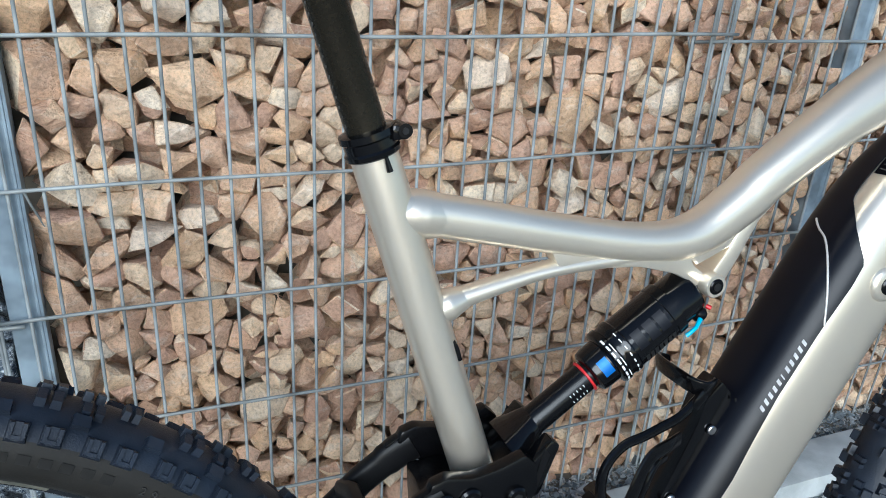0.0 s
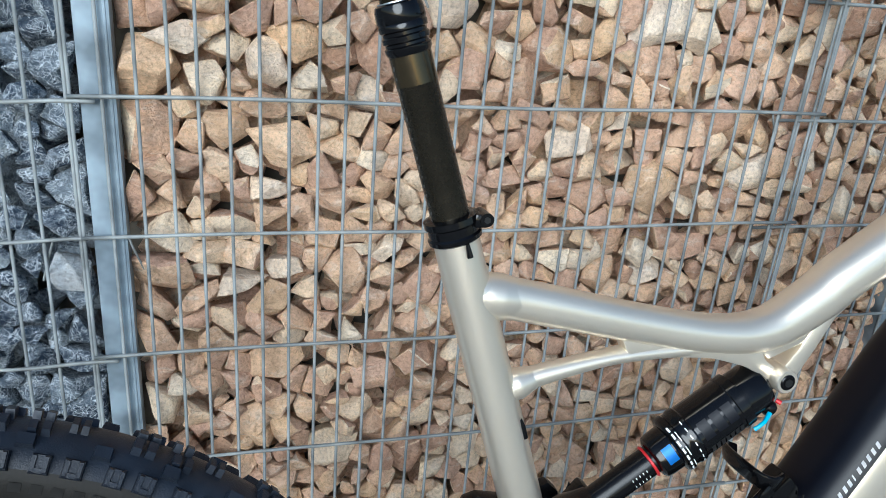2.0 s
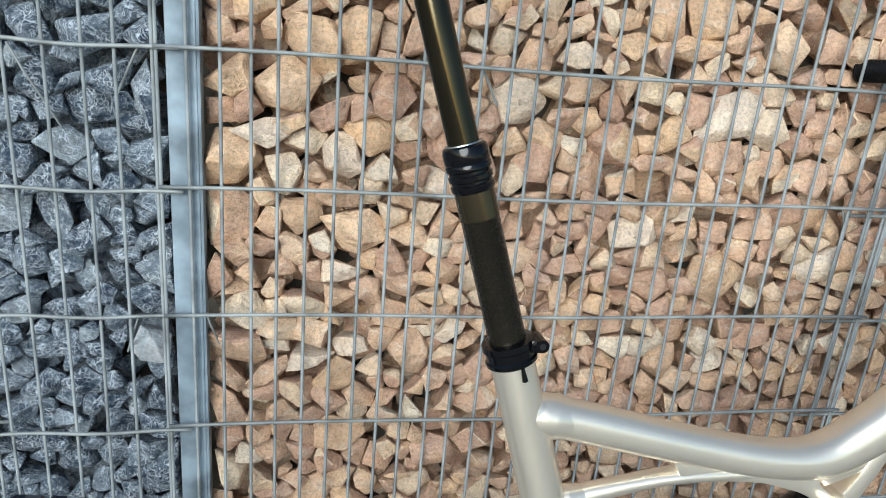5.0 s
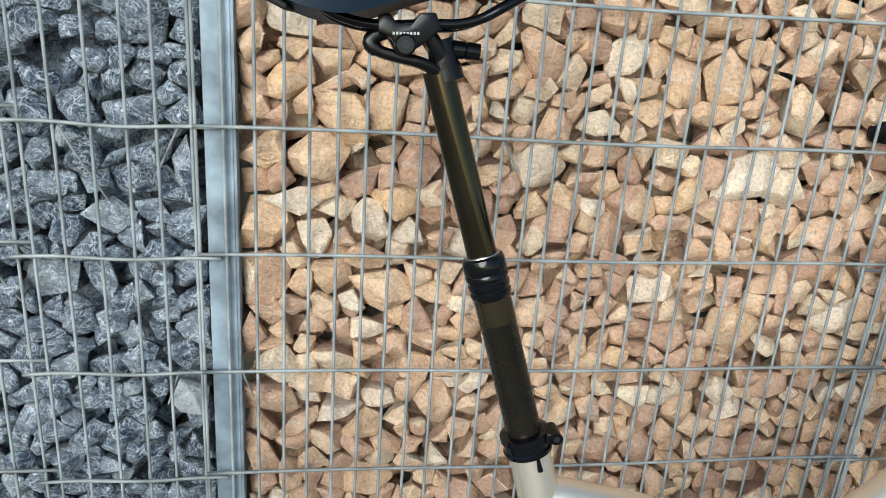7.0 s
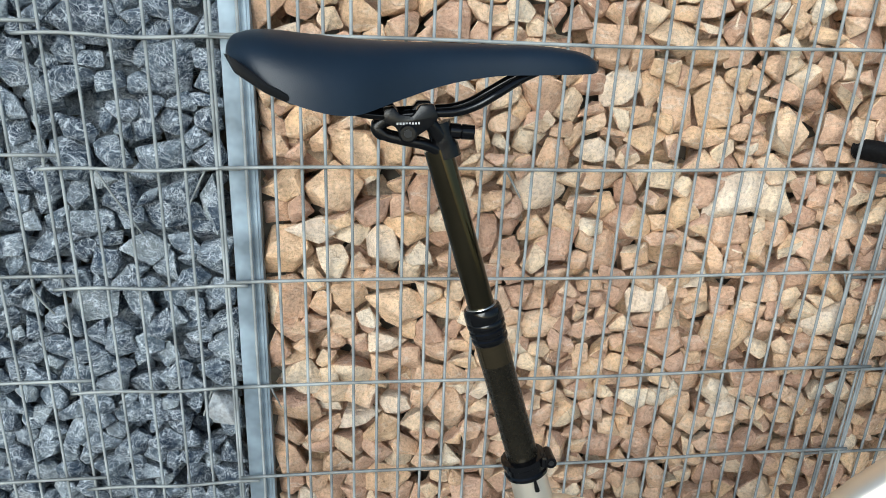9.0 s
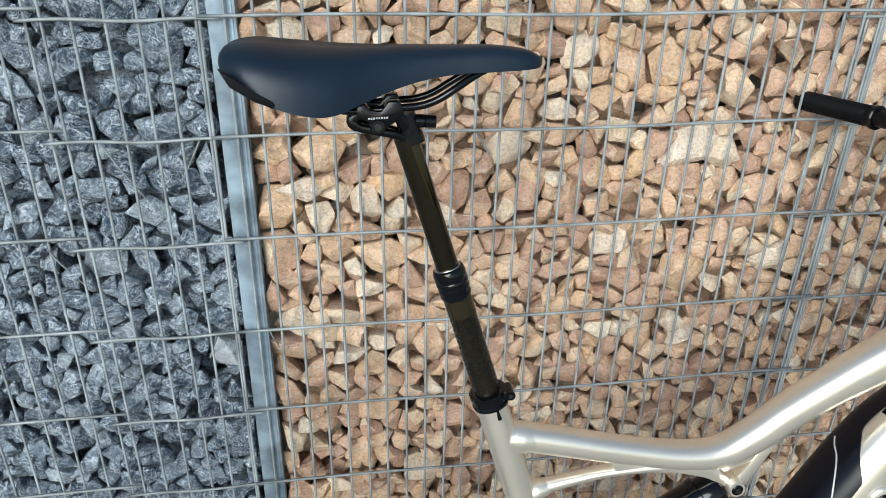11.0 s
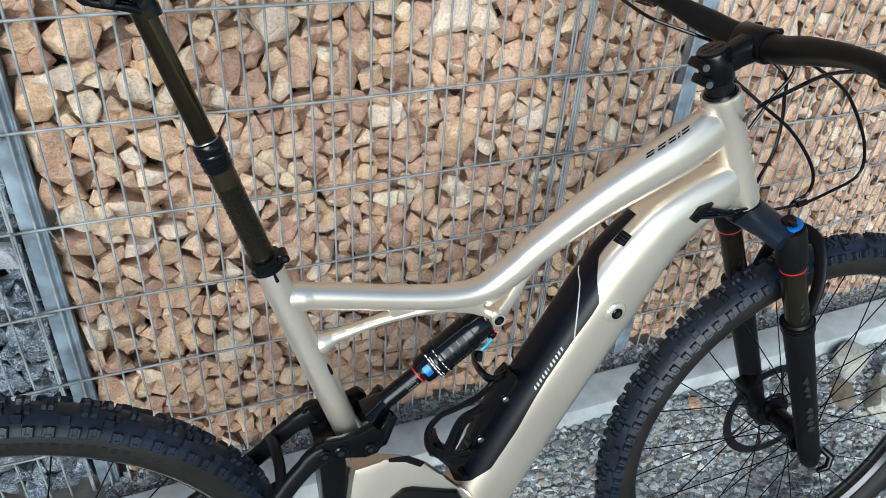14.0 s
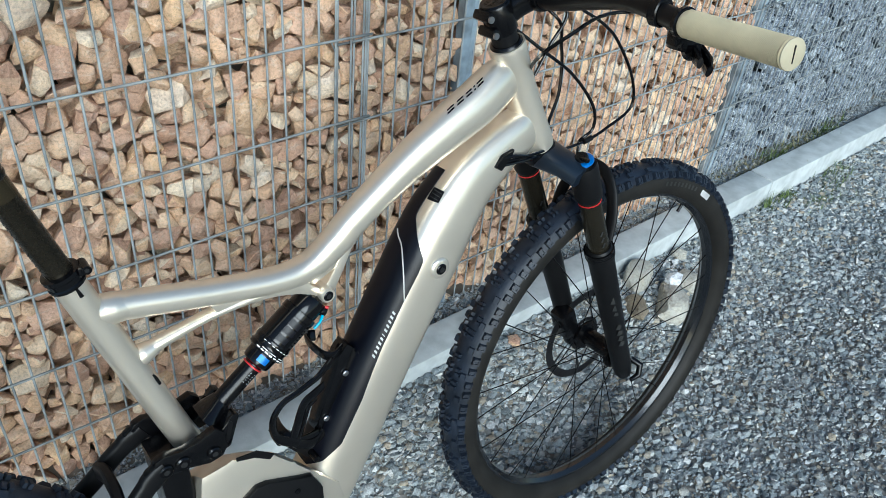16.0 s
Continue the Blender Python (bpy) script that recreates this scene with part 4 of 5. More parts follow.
def saddle():
    rows = spline([(0.103, 0.030, 1.190, 1.180), (0.110, 0.052, 1.1965, 1.174), (0.130, 0.069, 1.2005, 1.160), (0.165, 0.0725, 1.199, 1.1465), (0.200, 0.065, 1.1975, 1.142), (0.235, 0.047, 1.1975, 1.154), (0.270, 0.034, 1.1985, 1.1665),
                   (0.310, 0.0265, 1.1995, 1.175), (0.350, 0.0225, 1.2005, 1.178), (0.380, 0.018, 1.198, 1.180), (0.394, 0.011, 1.193, 1.1815), (0.399, 0.004, 1.188, 1.184)], 5)
    bm, rings = bmesh.new(), []
    for x, w, top, edge in rows:
        ring = []
        for k in range(25):
            f = math.pi * k / 24
            c, s = math.cos(f), math.sin(f)
            y = w * math.copysign(abs(c) ** 0.62, c)
            z = edge + (top - edge) * abs(s) ** 0.72
            if w > 0.04 and abs(y) < 0.012:
                z -= 0.0035 * (1 - abs(y) / 0.012)
            ring.append(bm.verts.new((x, y, z)))
        for k in range(1, 8):
            ring.append(bm.verts.new((x, -w * 0.9 + 1.8 * w * k / 8, edge + 0.008)))
        rings.append(ring)
    for A, B in zip(rings, rings[1:]):
        for k in range(len(A)):
            j = (k + 1) % len(A)
            bm.faces.new((A[k], A[j], B[j], B[k]))
    bm.faces.new(rings[0]), bm.faces.new(rings[-1])
    seat = part("saddle", bm, VINYL, bike, "dark saddle with a pointed nose, blue sky sheen in its colour", 60)
    for y in (-0.022, 0.022):
        rail = spline([(0.178, y * 1.3, 1.156), (0.192, y * 1.15, 1.1445), (0.220, y, 1.1395), (0.262, y, 1.1435), (0.281, y, 1.1455), (0.297, y, 1.151), (0.313, y, 1.161), (0.333, y * 0.8, 1.174), (0.352, y * 0.5, 1.183)], 5)
        part("rail", sweep(rail, 0.0036, 14), GLOSS, seat, "gloss black saddle rail")
    for s in (-1, 1):
        bm = slab([(0.110, 1.182), (0.118, 1.168), (0.138, 1.1555), (0.158, 1.1475), (0.160, 1.153), (0.140, 1.162), (0.124, 1.174)], s * 0.050, s * 0.0705, 0.002)
        bmesh.ops.transform(bm, matrix=Matrix.Translation((0.163, s * 0.07, 0)) @ pose(0, 0, 0, 0, 0, s * -14) @ Matrix.Translation((-0.163, -s * 0.07, 0)), verts=bm.verts[:])
        part("rear_bumper", bm, MATT, seat, "ribbed matt black bumper")
    for k in range(7):
        part("saddle_print", box((0.352 + 0.0036 * k, -0.0205 + 0.00045 * k, 1.1885), (0.0022, 0.0008, 0.0016)), GREYPRINT, seat, smooth=0)
    return seat


saddle()


# rear shock
STAND[0] = Matrix()
A, B_ = Vector((0.385, 0, 0.6042)), Vector((0.5533, 0, 0.7245))
SH = (B_ - A).normalized()


def along_shock(u):
    return A + SH * u


def on_shock(name, u0, profile, mat, parent, label=""):
    u1 = u0 + profile[-1][0]
    slim = 0.93 if profile[1][0] < 0.01 else 1.0
    return part(name, lathe(along_shock(u0), along_shock(u1), [(u / profile[-1][0], r * slim) for u, r in profile], 36), mat, parent, label)


shock = on_shock("rear_shock", 0.086, [(0, 0.0160), (0.002, 0.0192), (0.006, 0.0202), (0.0175, 0.0206), (0.0185, 0.0245), (0.020, 0.0260), (0.025, 0.0262), (0.0262, 0.0249), (0.0295, 0.0249), (0.031, 0.0260), (0.036, 0.0260), (0.0375, 0.0247), (0.0760, 0.0243), (0.0768, 0.0252), (0.0850, 0.0250), (0.0862, 0.0222), (0.1030, 0.0218), (0.1080, 0.0190), (0.1115, 0.0110)], GLOSS, bike, "gloss black air shock")
on_shock("shock_shaft", 0.004, [(0, 0.0120), (0.085, 0.0120)], BLACK, shock)
on_shock("travel_ring", 0.0815, [(0, 0.0138), (0.0006, 0.0148), (0.0018, 0.0148), (0.0024, 0.0138)], RED, shock, "red rubber travel ring")
on_shock("shock_eye", 0.194, [(0, 0.011), (0.013, 0.011)], BLACK, shock)
side = Vector((0, -1, 0))
over = SH.cross(side)
for k in range(5):
    part("shaft_mark", sweep([along_shock(0.062 + 0.0034 * k) + Vector((0, -0.0115, 0)) - over * 0.004, along_shock(0.062 + 0.0034 * k) + Vector((0, -0.0115, 0)) + over * 0.004], 0.0004, 6), WHITE, shock)


def shock_label(u0, u1, f0, f1, r, mat, name):
    bm = bmesh.new()
    n, r = 10, r * 0.93
    grid = []
    for i in range(2):
        u = u0 + (u1 - u0) * i
        grid.append([bm.verts.new(along_shock(u) + side * (r * math.cos(f0 + (f1 - f0) * k / n)) + over * (r * math.sin(f0 + (f1 - f0) * k / n))) for k in range(n + 1)])
    for k in range(n):
        bm.faces.new((grid[0][k], grid[0][k + 1], grid[1][k + 1], grid[1][k]))
    return part(name, bm, mat, shock)


shock_label(0.0930, 0.1020, -0.80, -0.05, 0.0209, BLUE, "blue_label")
for k in range(9):
    f0 = -1.25 + 0.27 * k
    shock_label(0.1065, 0.1082, f0, f0 + 0.19, 0.0264, WHITE, "print_bar")
    shock_label(0.1180, 0.1190, f0 + 0.08, f0 + 0.22, 0.0263, WHITE, "print_bar")
    if k % 2:
        shock_label(0.1100, 0.1108, f0, f0 + 0.34, 0.0265, WHITE, "print_bar")
for k in range(7):
    shock_label(0.128 + 0.0046 * k, 0.1312 + 0.0046 * k, 0.22, 0.62, 0.0248, FAINT, "logo_block")
for u in (0.127, 0.139, 0.150):
    shock_label(u, u + 0.009, -0.8, -0.1, 0.0248, BATTERY, "logo_block")
part("shock_dial", lathe((0.5450, -0.006, 0.7010), (0.5525, -0.010, 0.6945), [(0, 0.0062), (0.3, 0.0068), (0.7, 0.0068), (1, 0.0050)], 18), BLACK, shock)
part("rebound_knob", rod((0.5505, -0.014, 0.7065), (0.5535, -0.0165, 0.7050), 0.0019), RED, shock)
part("lockout_lever", sweep([(0.5450, -0.016, 0.6965), (0.5385, -0.020, 0.6915), (0.5325, -0.021, 0.6880), (0.5300, -0.020, 0.6855)], [0.0020, 0.0017, 0.0017, 0.0020], 10), CYAN, shock)

# yoke, link plates, swingarm
STAND[0] = laid(1.08, 3.4, (0.4835, 0.6105), (0.411, 0.6225))
yoke_bm = sweep([(0.4800, 0, 0.6085), (0.468, 0, 0.602), (0.457, 0, 0.596)], [(0.0112, 0.0115), (0.012, 0.018), (0.014, 0.024)], 20, square=2.6)
yoke = part("shock_yoke", yoke_bm, GLOSS, bike)
for s in (-1, 1):
    part("yoke_arm", slab([(0.480, 0.611), (0.487, 0.605), (0.480, 0.590), (0.470, 0.568), (0.452, 0.566), (0.447, 0.580), (0.462, 0.592)], s * 0.018, s * 0.032, 0.003), GLOSS, yoke)
    part("yoke_recess", slab([(0.474, 0.606), (0.478, 0.600), (0.468, 0.576), (0.459, 0.573), (0.458, 0.578), (0.468, 0.588)], s * 0.0315, s * 0.0326), MATT, yoke, smooth=0)
STAND[0] = laid(0.869, 3.4, (0.4785, 0.5595), (0.3748, 0.5873))
for s in (-1, 1):
    link = part("rocker_link", slab([(0.398, 0.578), (0.404, 0.590), (0.418, 0.593), (0.440, 0.587), (0.465, 0.590), (0.488, 0.597), (0.499, 0.585), (0.500, 0.560), (0.490, 0.545), (0.470, 0.543), (0.445, 0.552), (0.420, 0.556), (0.404, 0.562)], s * 0.036, s * 0.050, 0.004), BLACK, bike)
    for x, z, r in ((0.4135, 0.570, 0.0095), (0.4365, 0.5685, 0.0105), (0.4785, 0.5595, 0.0095)):
        part("link_bolt", lathe((x, s * 0.048, z), (x, s * 0.0545, z), [(0, r), (0.7, r), (1, r * 0.8)], 24), GLOSS, link)
        part("bolt_socket", lathe((x, s * 0.054, z), (x, s * 0.0549, z), [(0, r * 0.5), (1, r * 0.45)], 6), FAINT, link)
    stay = spline([(0.416, s * 0.043, 0.572), (0.395, s * 0.045, 0.562), (0.365, s * 0.050, 0.540), (0.33, s * 0.056, 0.508), (0.26, s * 0.064, 0.460), (0.12, s * 0.072, 0.385), (-0.040, s * 0.078, 0.315)], 6)
    upper = part("seat_stay", sweep(stay, [(0.016, 0.009)] * 8 + [(0.014, 0.009)] * (len(stay) - 8), 20, square=3), MATT, bike)
    part("stay_hinge", box((0.408, s * 0.044, 0.571), (0.034, 0.012, 0.030), turn=pose(0, 0, 0, 0, -25), bevel=0.005), BLACK, upper)
part("stay_bridge", sweep([(0.348, 0.05, 0.530), (0.352, 0.02, 0.545), (0.352, -0.02, 0.545), (0.348, -0.05, 0.530)], [(0.014, 0.008)] * 4, 16, square=3), MATT, bike)
part("pivot_strut", slab([(0.405, 0.56), (0.445, 0.56), (0.445, 0.40), (0.430, 0.31), (0.402, 0.33)], 0.036, -0.036, 0.006), BLACK, bike)
for s in (-1, 1):
    cs = spline([(0.41, s * 0.04, 0.33), (0.30, s * 0.055, 0.325), (0.12, s * 0.070, 0.320), (-0.040, s * 0.078, 0.315)], 6)
    part("chain_stay", sweep(cs, [(0.016, 0.010)] * len(cs), 16, square=3), MATT, bike)


# wheels
STAND[0] = Matrix()


def wheel(name, centre, turn, radius, mat_rim, label, seed):
    """A spoked wheel with a knobbly tyre, built about its hub."""
    rng = np.random.default_rng(seed)
    at = Matrix.Translation(centre) @ turn
    hub_bm = lathe((0, -0.052, 0), (0, 0.052, 0), [(0, 0.012), (0.1, 0.012), (0.12, 0.027), (0.18, 0.027), (0.2, 0.017), (0.8, 0.017), (0.82, 0.029), (0.88, 0.029), (0.9, 0.013), (1, 0.013)], 28)
    hub = part(name, hub_bm, BLACK, bike, label)
    hub.matrix_basis = at
    r_in, r_tube = radius - 0.031, 0.0285
    bm, rings = bmesh.new(), []
    for i in range(120):
        a = 2 * math.pi * i / 120
        ring = []
        for k in range(22):
            f = math.radians(-152) + math.radians(304) * k / 21
            flat = 1.0 - 0.05 * math.cos(f) ** 4
            rr = radius - 0.0335 + r_tube * math.cos(f) * flat
            ring.append(bm.verts.new((rr * math.cos(a), r_tube * 1.02 * math.sin(f), rr * math.sin(a))))
        rings.append(ring)
    for i in range(120):
        P, Q = rings[i], rings[(i + 1) % 120]
        for k in range(21):
            bm.faces.new((P[k], P[k + 1], Q[k + 1], Q[k]))
    part("tyre", bm, SIDEWALL, hub)
    tread = bmesh.new()
    n = 50

    def lug(m, size, centre=(0, 0, 0)):
        made = bmesh.ops.create_cube(tread, size=1)["verts"]
        for v in made:
            if v.co.x > 0:
                v.co.y *= 0.80
                v.co.z *= 0.80
        bmesh.ops.transform(tread, matrix=m @ Matrix.Translation(centre) @ Matrix.Diagonal((*size, 1)), verts=made)

    for i in range(n):
        base = 2 * math.pi * i / n
        kinds = [(-58, 0.0, 0.0118, 0.0125), (-58, 0.44, 0.0108, 0.0125), (58, 0.25, 0.0118, 0.0125), (58, 0.69, 0.0108, 0.0125), (-34, 0.70, 0.0105, 0.0088), (34, 0.0, 0.0105, 0.0088)]
        kinds += [(-13, 0.15, 0.0135, 0.0105), (13, 0.15, 0.0135, 0.0105)] if i % 2 else [(-17, 0.6, 0.0120, 0.0085), (17, 0.6, 0.0120, 0.0085), (0, 0.1, 0.0100, 0.0100)]
        for deg, lag, long, wide in kinds:
            long, wide = long * 1.22, wide * 1.1
            a, f = base + lag * 2 * math.pi / n + rng.normal(0, 0.0015), math.radians(deg + rng.normal(0, 0.8))
            rr = radius - 0.0335 + (r_tube + 0.0005) * math.cos(f)
            m = pose(0, 0, 0, 0, -math.degrees(a)) @ Matrix.Translation((rr, (r_tube + 0.0005) * math.sin(f), 0)) @ pose(0, 0, 0, 0, 0, math.degrees(f))
            if abs(deg) > 50:
                # a shoulder lug with a sunk pocket in it
                lug(m, (0.0104, wide, long))
                lug(m, (0.0026, wide * 0.85, long * 0.22), (0.0056, 0, -long * 0.27))
                lug(m, (0.0026, wide * 0.85, long * 0.22), (0.0056, 0, long * 0.27))
                lug(m, (0.0026, wide * 0.20, long * 0.6), (0.0056, -wide * 0.27, 0))
            elif abs(deg) > 30:
                lug(m, (0.0100, wide, long))
            else:
                # two ribs with a slit between them
                lug(m, (0.0118, wide, long * 0.42), (0, 0, -long * 0.28))
                lug(m, (0.0118, wide, long * 0.42), (0, 0, long * 0.28))
    part("tread", tread, RUBBER, hub, "knobbly black rubber tread", 0)
    band, rings = bmesh.new(), []
    for i in range(120):
        a = 2 * math.pi * i / 120
        rings.append([band.verts.new(((radius - 0.0335 + (r_tube + 0.0006) * math.cos(math.radians(f))) * math.cos(a), (r_tube + 0.0008) * 1.02 * math.sin(math.radians(f)), (radius - 0.0335 + (r_tube + 0.0006) * math.cos(math.radians(f))) * math.sin(a))) for f in range(-66, 67, 12)])
    for i in range(120):
        P, Q = rings[i], rings[(i + 1) % 120]
        for k in range(len(P) - 1):
            band.faces.new((P[k], P[k + 1], Q[k + 1], Q[k]))
    part("tread_base", band, RUBBER, hub)
    rim, rings = bmesh.new(), []
    rb = radius - 0.0455
    profile = [(rb, -0.0155), (rb - 0.004, -0.0155), (rb - 0.016, -0.0125), (rb - 0.0215, -0.005), (rb - 0.0215, 0.005), (rb - 0.016, 0.0125), (rb - 0.004, 0.0155), (rb, 0.0155), (rb - 0.006, 0.012), (rb - 0.006, -0.012)]
    for i in range(96):
        a = 2 * math.pi * i / 96
        rings.append([rim.verts.new((r * math.cos(a), y, r * math.sin(a))) for r, y in profile])
    for i in range(96):
        P, Q = rings[i], rings[(i + 1) % 96]
        for k in range(len(profile)):
            j = (k + 1) % len(profile)
            rim.faces.new((P[k], P[j], Q[j], Q[k]))
    part("rim", rim, mat_rim, hub)
    for i in range(28):
        a = 2 * math.pi * (i + 0.5) / 28
        s = -1 if i % 2 else 1
        b = a + (0.9 if (i // 2) % 2 else -0.9)
        part("spoke", rod((0.028 * math.cos(b), s * 0.034, 0.028 * math.sin(b)), ((rb - 0.021) * math.cos(a), s * 0.004, (rb - 0.021) * math.sin(a)), 0.00095, seg=6), BLACK, hub)
    rotor = bmesh.new()
    cs = [[rotor.verts.new((r * math.cos(a), 0.042, r * math.sin(a))) for a in np.linspace(0, 2 * math.pi, 72, endpoint=False)] for r in (0.028, 0.036, 0.082, 0.0985)]
    for k in range(72):
        j = (k + 1) % 72
        rotor.faces.new((cs[0][k], cs[0][j], cs[1][j], cs[1][k]))
        rotor.faces.new((cs[2][k], cs[2][j], cs[3][j], cs[3][k]))
        if k % 12 == 0:
            rotor.faces.new((cs[1][k], cs[1][j], cs[2][(j + 5) % 72], cs[2][(k + 5) % 72]))
    bmesh.ops.solidify(rotor, geom=rotor.faces[:], thickness=0.0018)
    part("brake_disc", rotor, DISC, hub, "", 0)
    return hub


RIM = plain("dark_rim", (0.006, 0.007, 0.009), 0.2, 0.0, 0.5)
wheel("rear_wheel", (-0.075, 0, 0.3675), Matrix(), 0.367, RIM, "rear wheel with a knobbly tyre", 1)
FRONT = Vector((1.127, 0.0, 0.3705))
STEER = pose(0, 0, 0, 0, 0, -1.2)
front = wheel("front_wheel", FRONT, STEER, 0.367, RIM, "front wheel with a knobbly tyre", 2)


def sidewall_print(hub, radius, deg0, count, step, mat, tall=0.007, wide=0.62, y=-0.0262):
    """Bars of lettering that follow the sidewall on its outer side."""
    for k in range(count):
        a = math.radians(deg0 - step * k)
        bm = bmesh.new()
        w = math.radians(step) * wide
        v = []
        for r, x in ((radius - tall / 2, a), (radius - tall / 2, a - w), (radius + tall / 2, a - w), (radius + tall / 2, a)):
            f = (r - (0.367 - 0.0335)) / 0.0285
            v.append(bm.verts.new((r * math.cos(x), -0.0285 * 1.02 * math.sqrt(max(0.05, 1 - f * f)) - 0.0006, r * math.sin(x))))
        bm.faces.new(v)
        bmesh.ops.solidify(bm, geom=bm.faces[:], thickness=0.0003)
        part("sidewall_lettering", bm, mat, hub, "", 0)


sidewall_print(front, 0.334, 77, 9, 2.0, GREYPRINT, 0.008, 0.5)
sidewall_print(front, 0.334, 56.5, 1, 5.5, WHITE, 0.011, 1.0)
rear = bpy.data.objects["rear_wheel"]
MOULDED = plain("moulded_rubber", (0.019, 0.018, 0.0165), 0.5)
sidewall_print(rear, 0.334, 84, 13, 2.1, MOULDED, 0.0065, 0.6)


def tyre_size(hub, text, deg0, step):
    """The tyre's size, letter by letter along the sidewall."""
    for k, letter in enumerate(text):
        a = math.radians(deg0 - step * k)
        f = (0.334 - (0.367 - 0.0335)) / 0.0285
        y = -0.0285 * 1.02 * math.sqrt(1 - f * f) - 0.0007
        body = bpy.data.curves.new("size_figure", "FONT")
        body.body, body.size, body.align_x, body.align_y, body.extrude = letter, 0.0080, "CENTER", "CENTER", 0.0002
        body.materials.append(MOULDED)
        ob = new("size_figure", body)
        ob.parent = hub
        ob.matrix_basis = pose(0.334 * math.cos(a), y, 0.334 * math.sin(a)) @ pose(0, 0, 0, 0, 90 - math.degrees(a), 0) @ pose(0, 0, 0, 90, 0, 0)


tyre_size(rear, "29x2.3", 54.2, 1.3)


def rim_decal(hub, deg0, deg1, mat):
    bm = bmesh.new()
    rows = []
    for a in np.linspace(math.radians(deg0), math.radians(deg1), 24):
        rows.append([bm.verts.new((r * math.cos(a + (0.316 - r) * 2.0), y, r * math.sin(a + (0.316 - r) * 2.0))) for r, y in ((0.3167, -0.0160), (0.3067, -0.0135))])
    for P, Q in zip(rows, rows[1:]):
        bm.faces.new((P[0], P[1], Q[1], Q[0]))
    bmesh.ops.solidify(bm, geom=bm.faces[:], thickness=0.0003)
    part("rim_decal", bm, mat, hub, "cream rim decal", 0)


DECAL = plain("grey_cream_decal", (0.20, 0.195, 0.16), 0.4, 0, 0, 0, 300, 0.4)
for turn in (0, 180):
    for d0, d1 in ((100, 62), (57, 25)):
        rim_decal(rear, d0 + turn, d1 + turn, DECAL)
front_valve = part("valve", rod((0.285 * math.cos(0.95), 0, 0.285 * math.sin(0.95)), (0.30 * math.cos(0.95), 0, 0.30 * math.sin(0.95)), 0.003), BLACK, front)

# fork
FAINTER = plain("grey_leg_print", (0.022, 0.022, 0.021), 0.5, 0, 0, 0, 300, 0.1, 0.2)
DARKCHROME = plain('dark_hard_anodised', (0.05, 0.043, 0.03), 0.2, 0.8)
FAX = Vector((0.403, 0, -0.915)).normalized()
crown_c = Vector((0.9245, 0, 0.805))
SATIN = plain("satin_black_crown", (0.008, 0.014, 0.024), 0.30, 0, 0, 0, 300, 0.12, 0.5)
fork = part("suspension_fork", sweep([crown_c + Vector((0.012, -0.072, -0.006)), crown_c + Vector((0.006, -0.045, 0.004)), crown_c + Vector((0, 0, 0.010)), crown_c + Vector((0.006, 0.045, 0.004)), crown_c + Vector((0.012, 0.072, -0.006))],
             [(0.015, 0.019), (0.0165, 0.022), (0.020, 0.027), (0.0165, 0.022), (0.015, 0.019)], 24, square=2.6), SATIN, bike, "matt black suspension fork")
part("crown_race", lathe(Vector((0.9120, 0, 0.834)), Vector((0.9225, 0, 0.811)), [(0, 0.0245), (0.4, 0.0262), (1, 0.024)], 32), BLACK, fork)
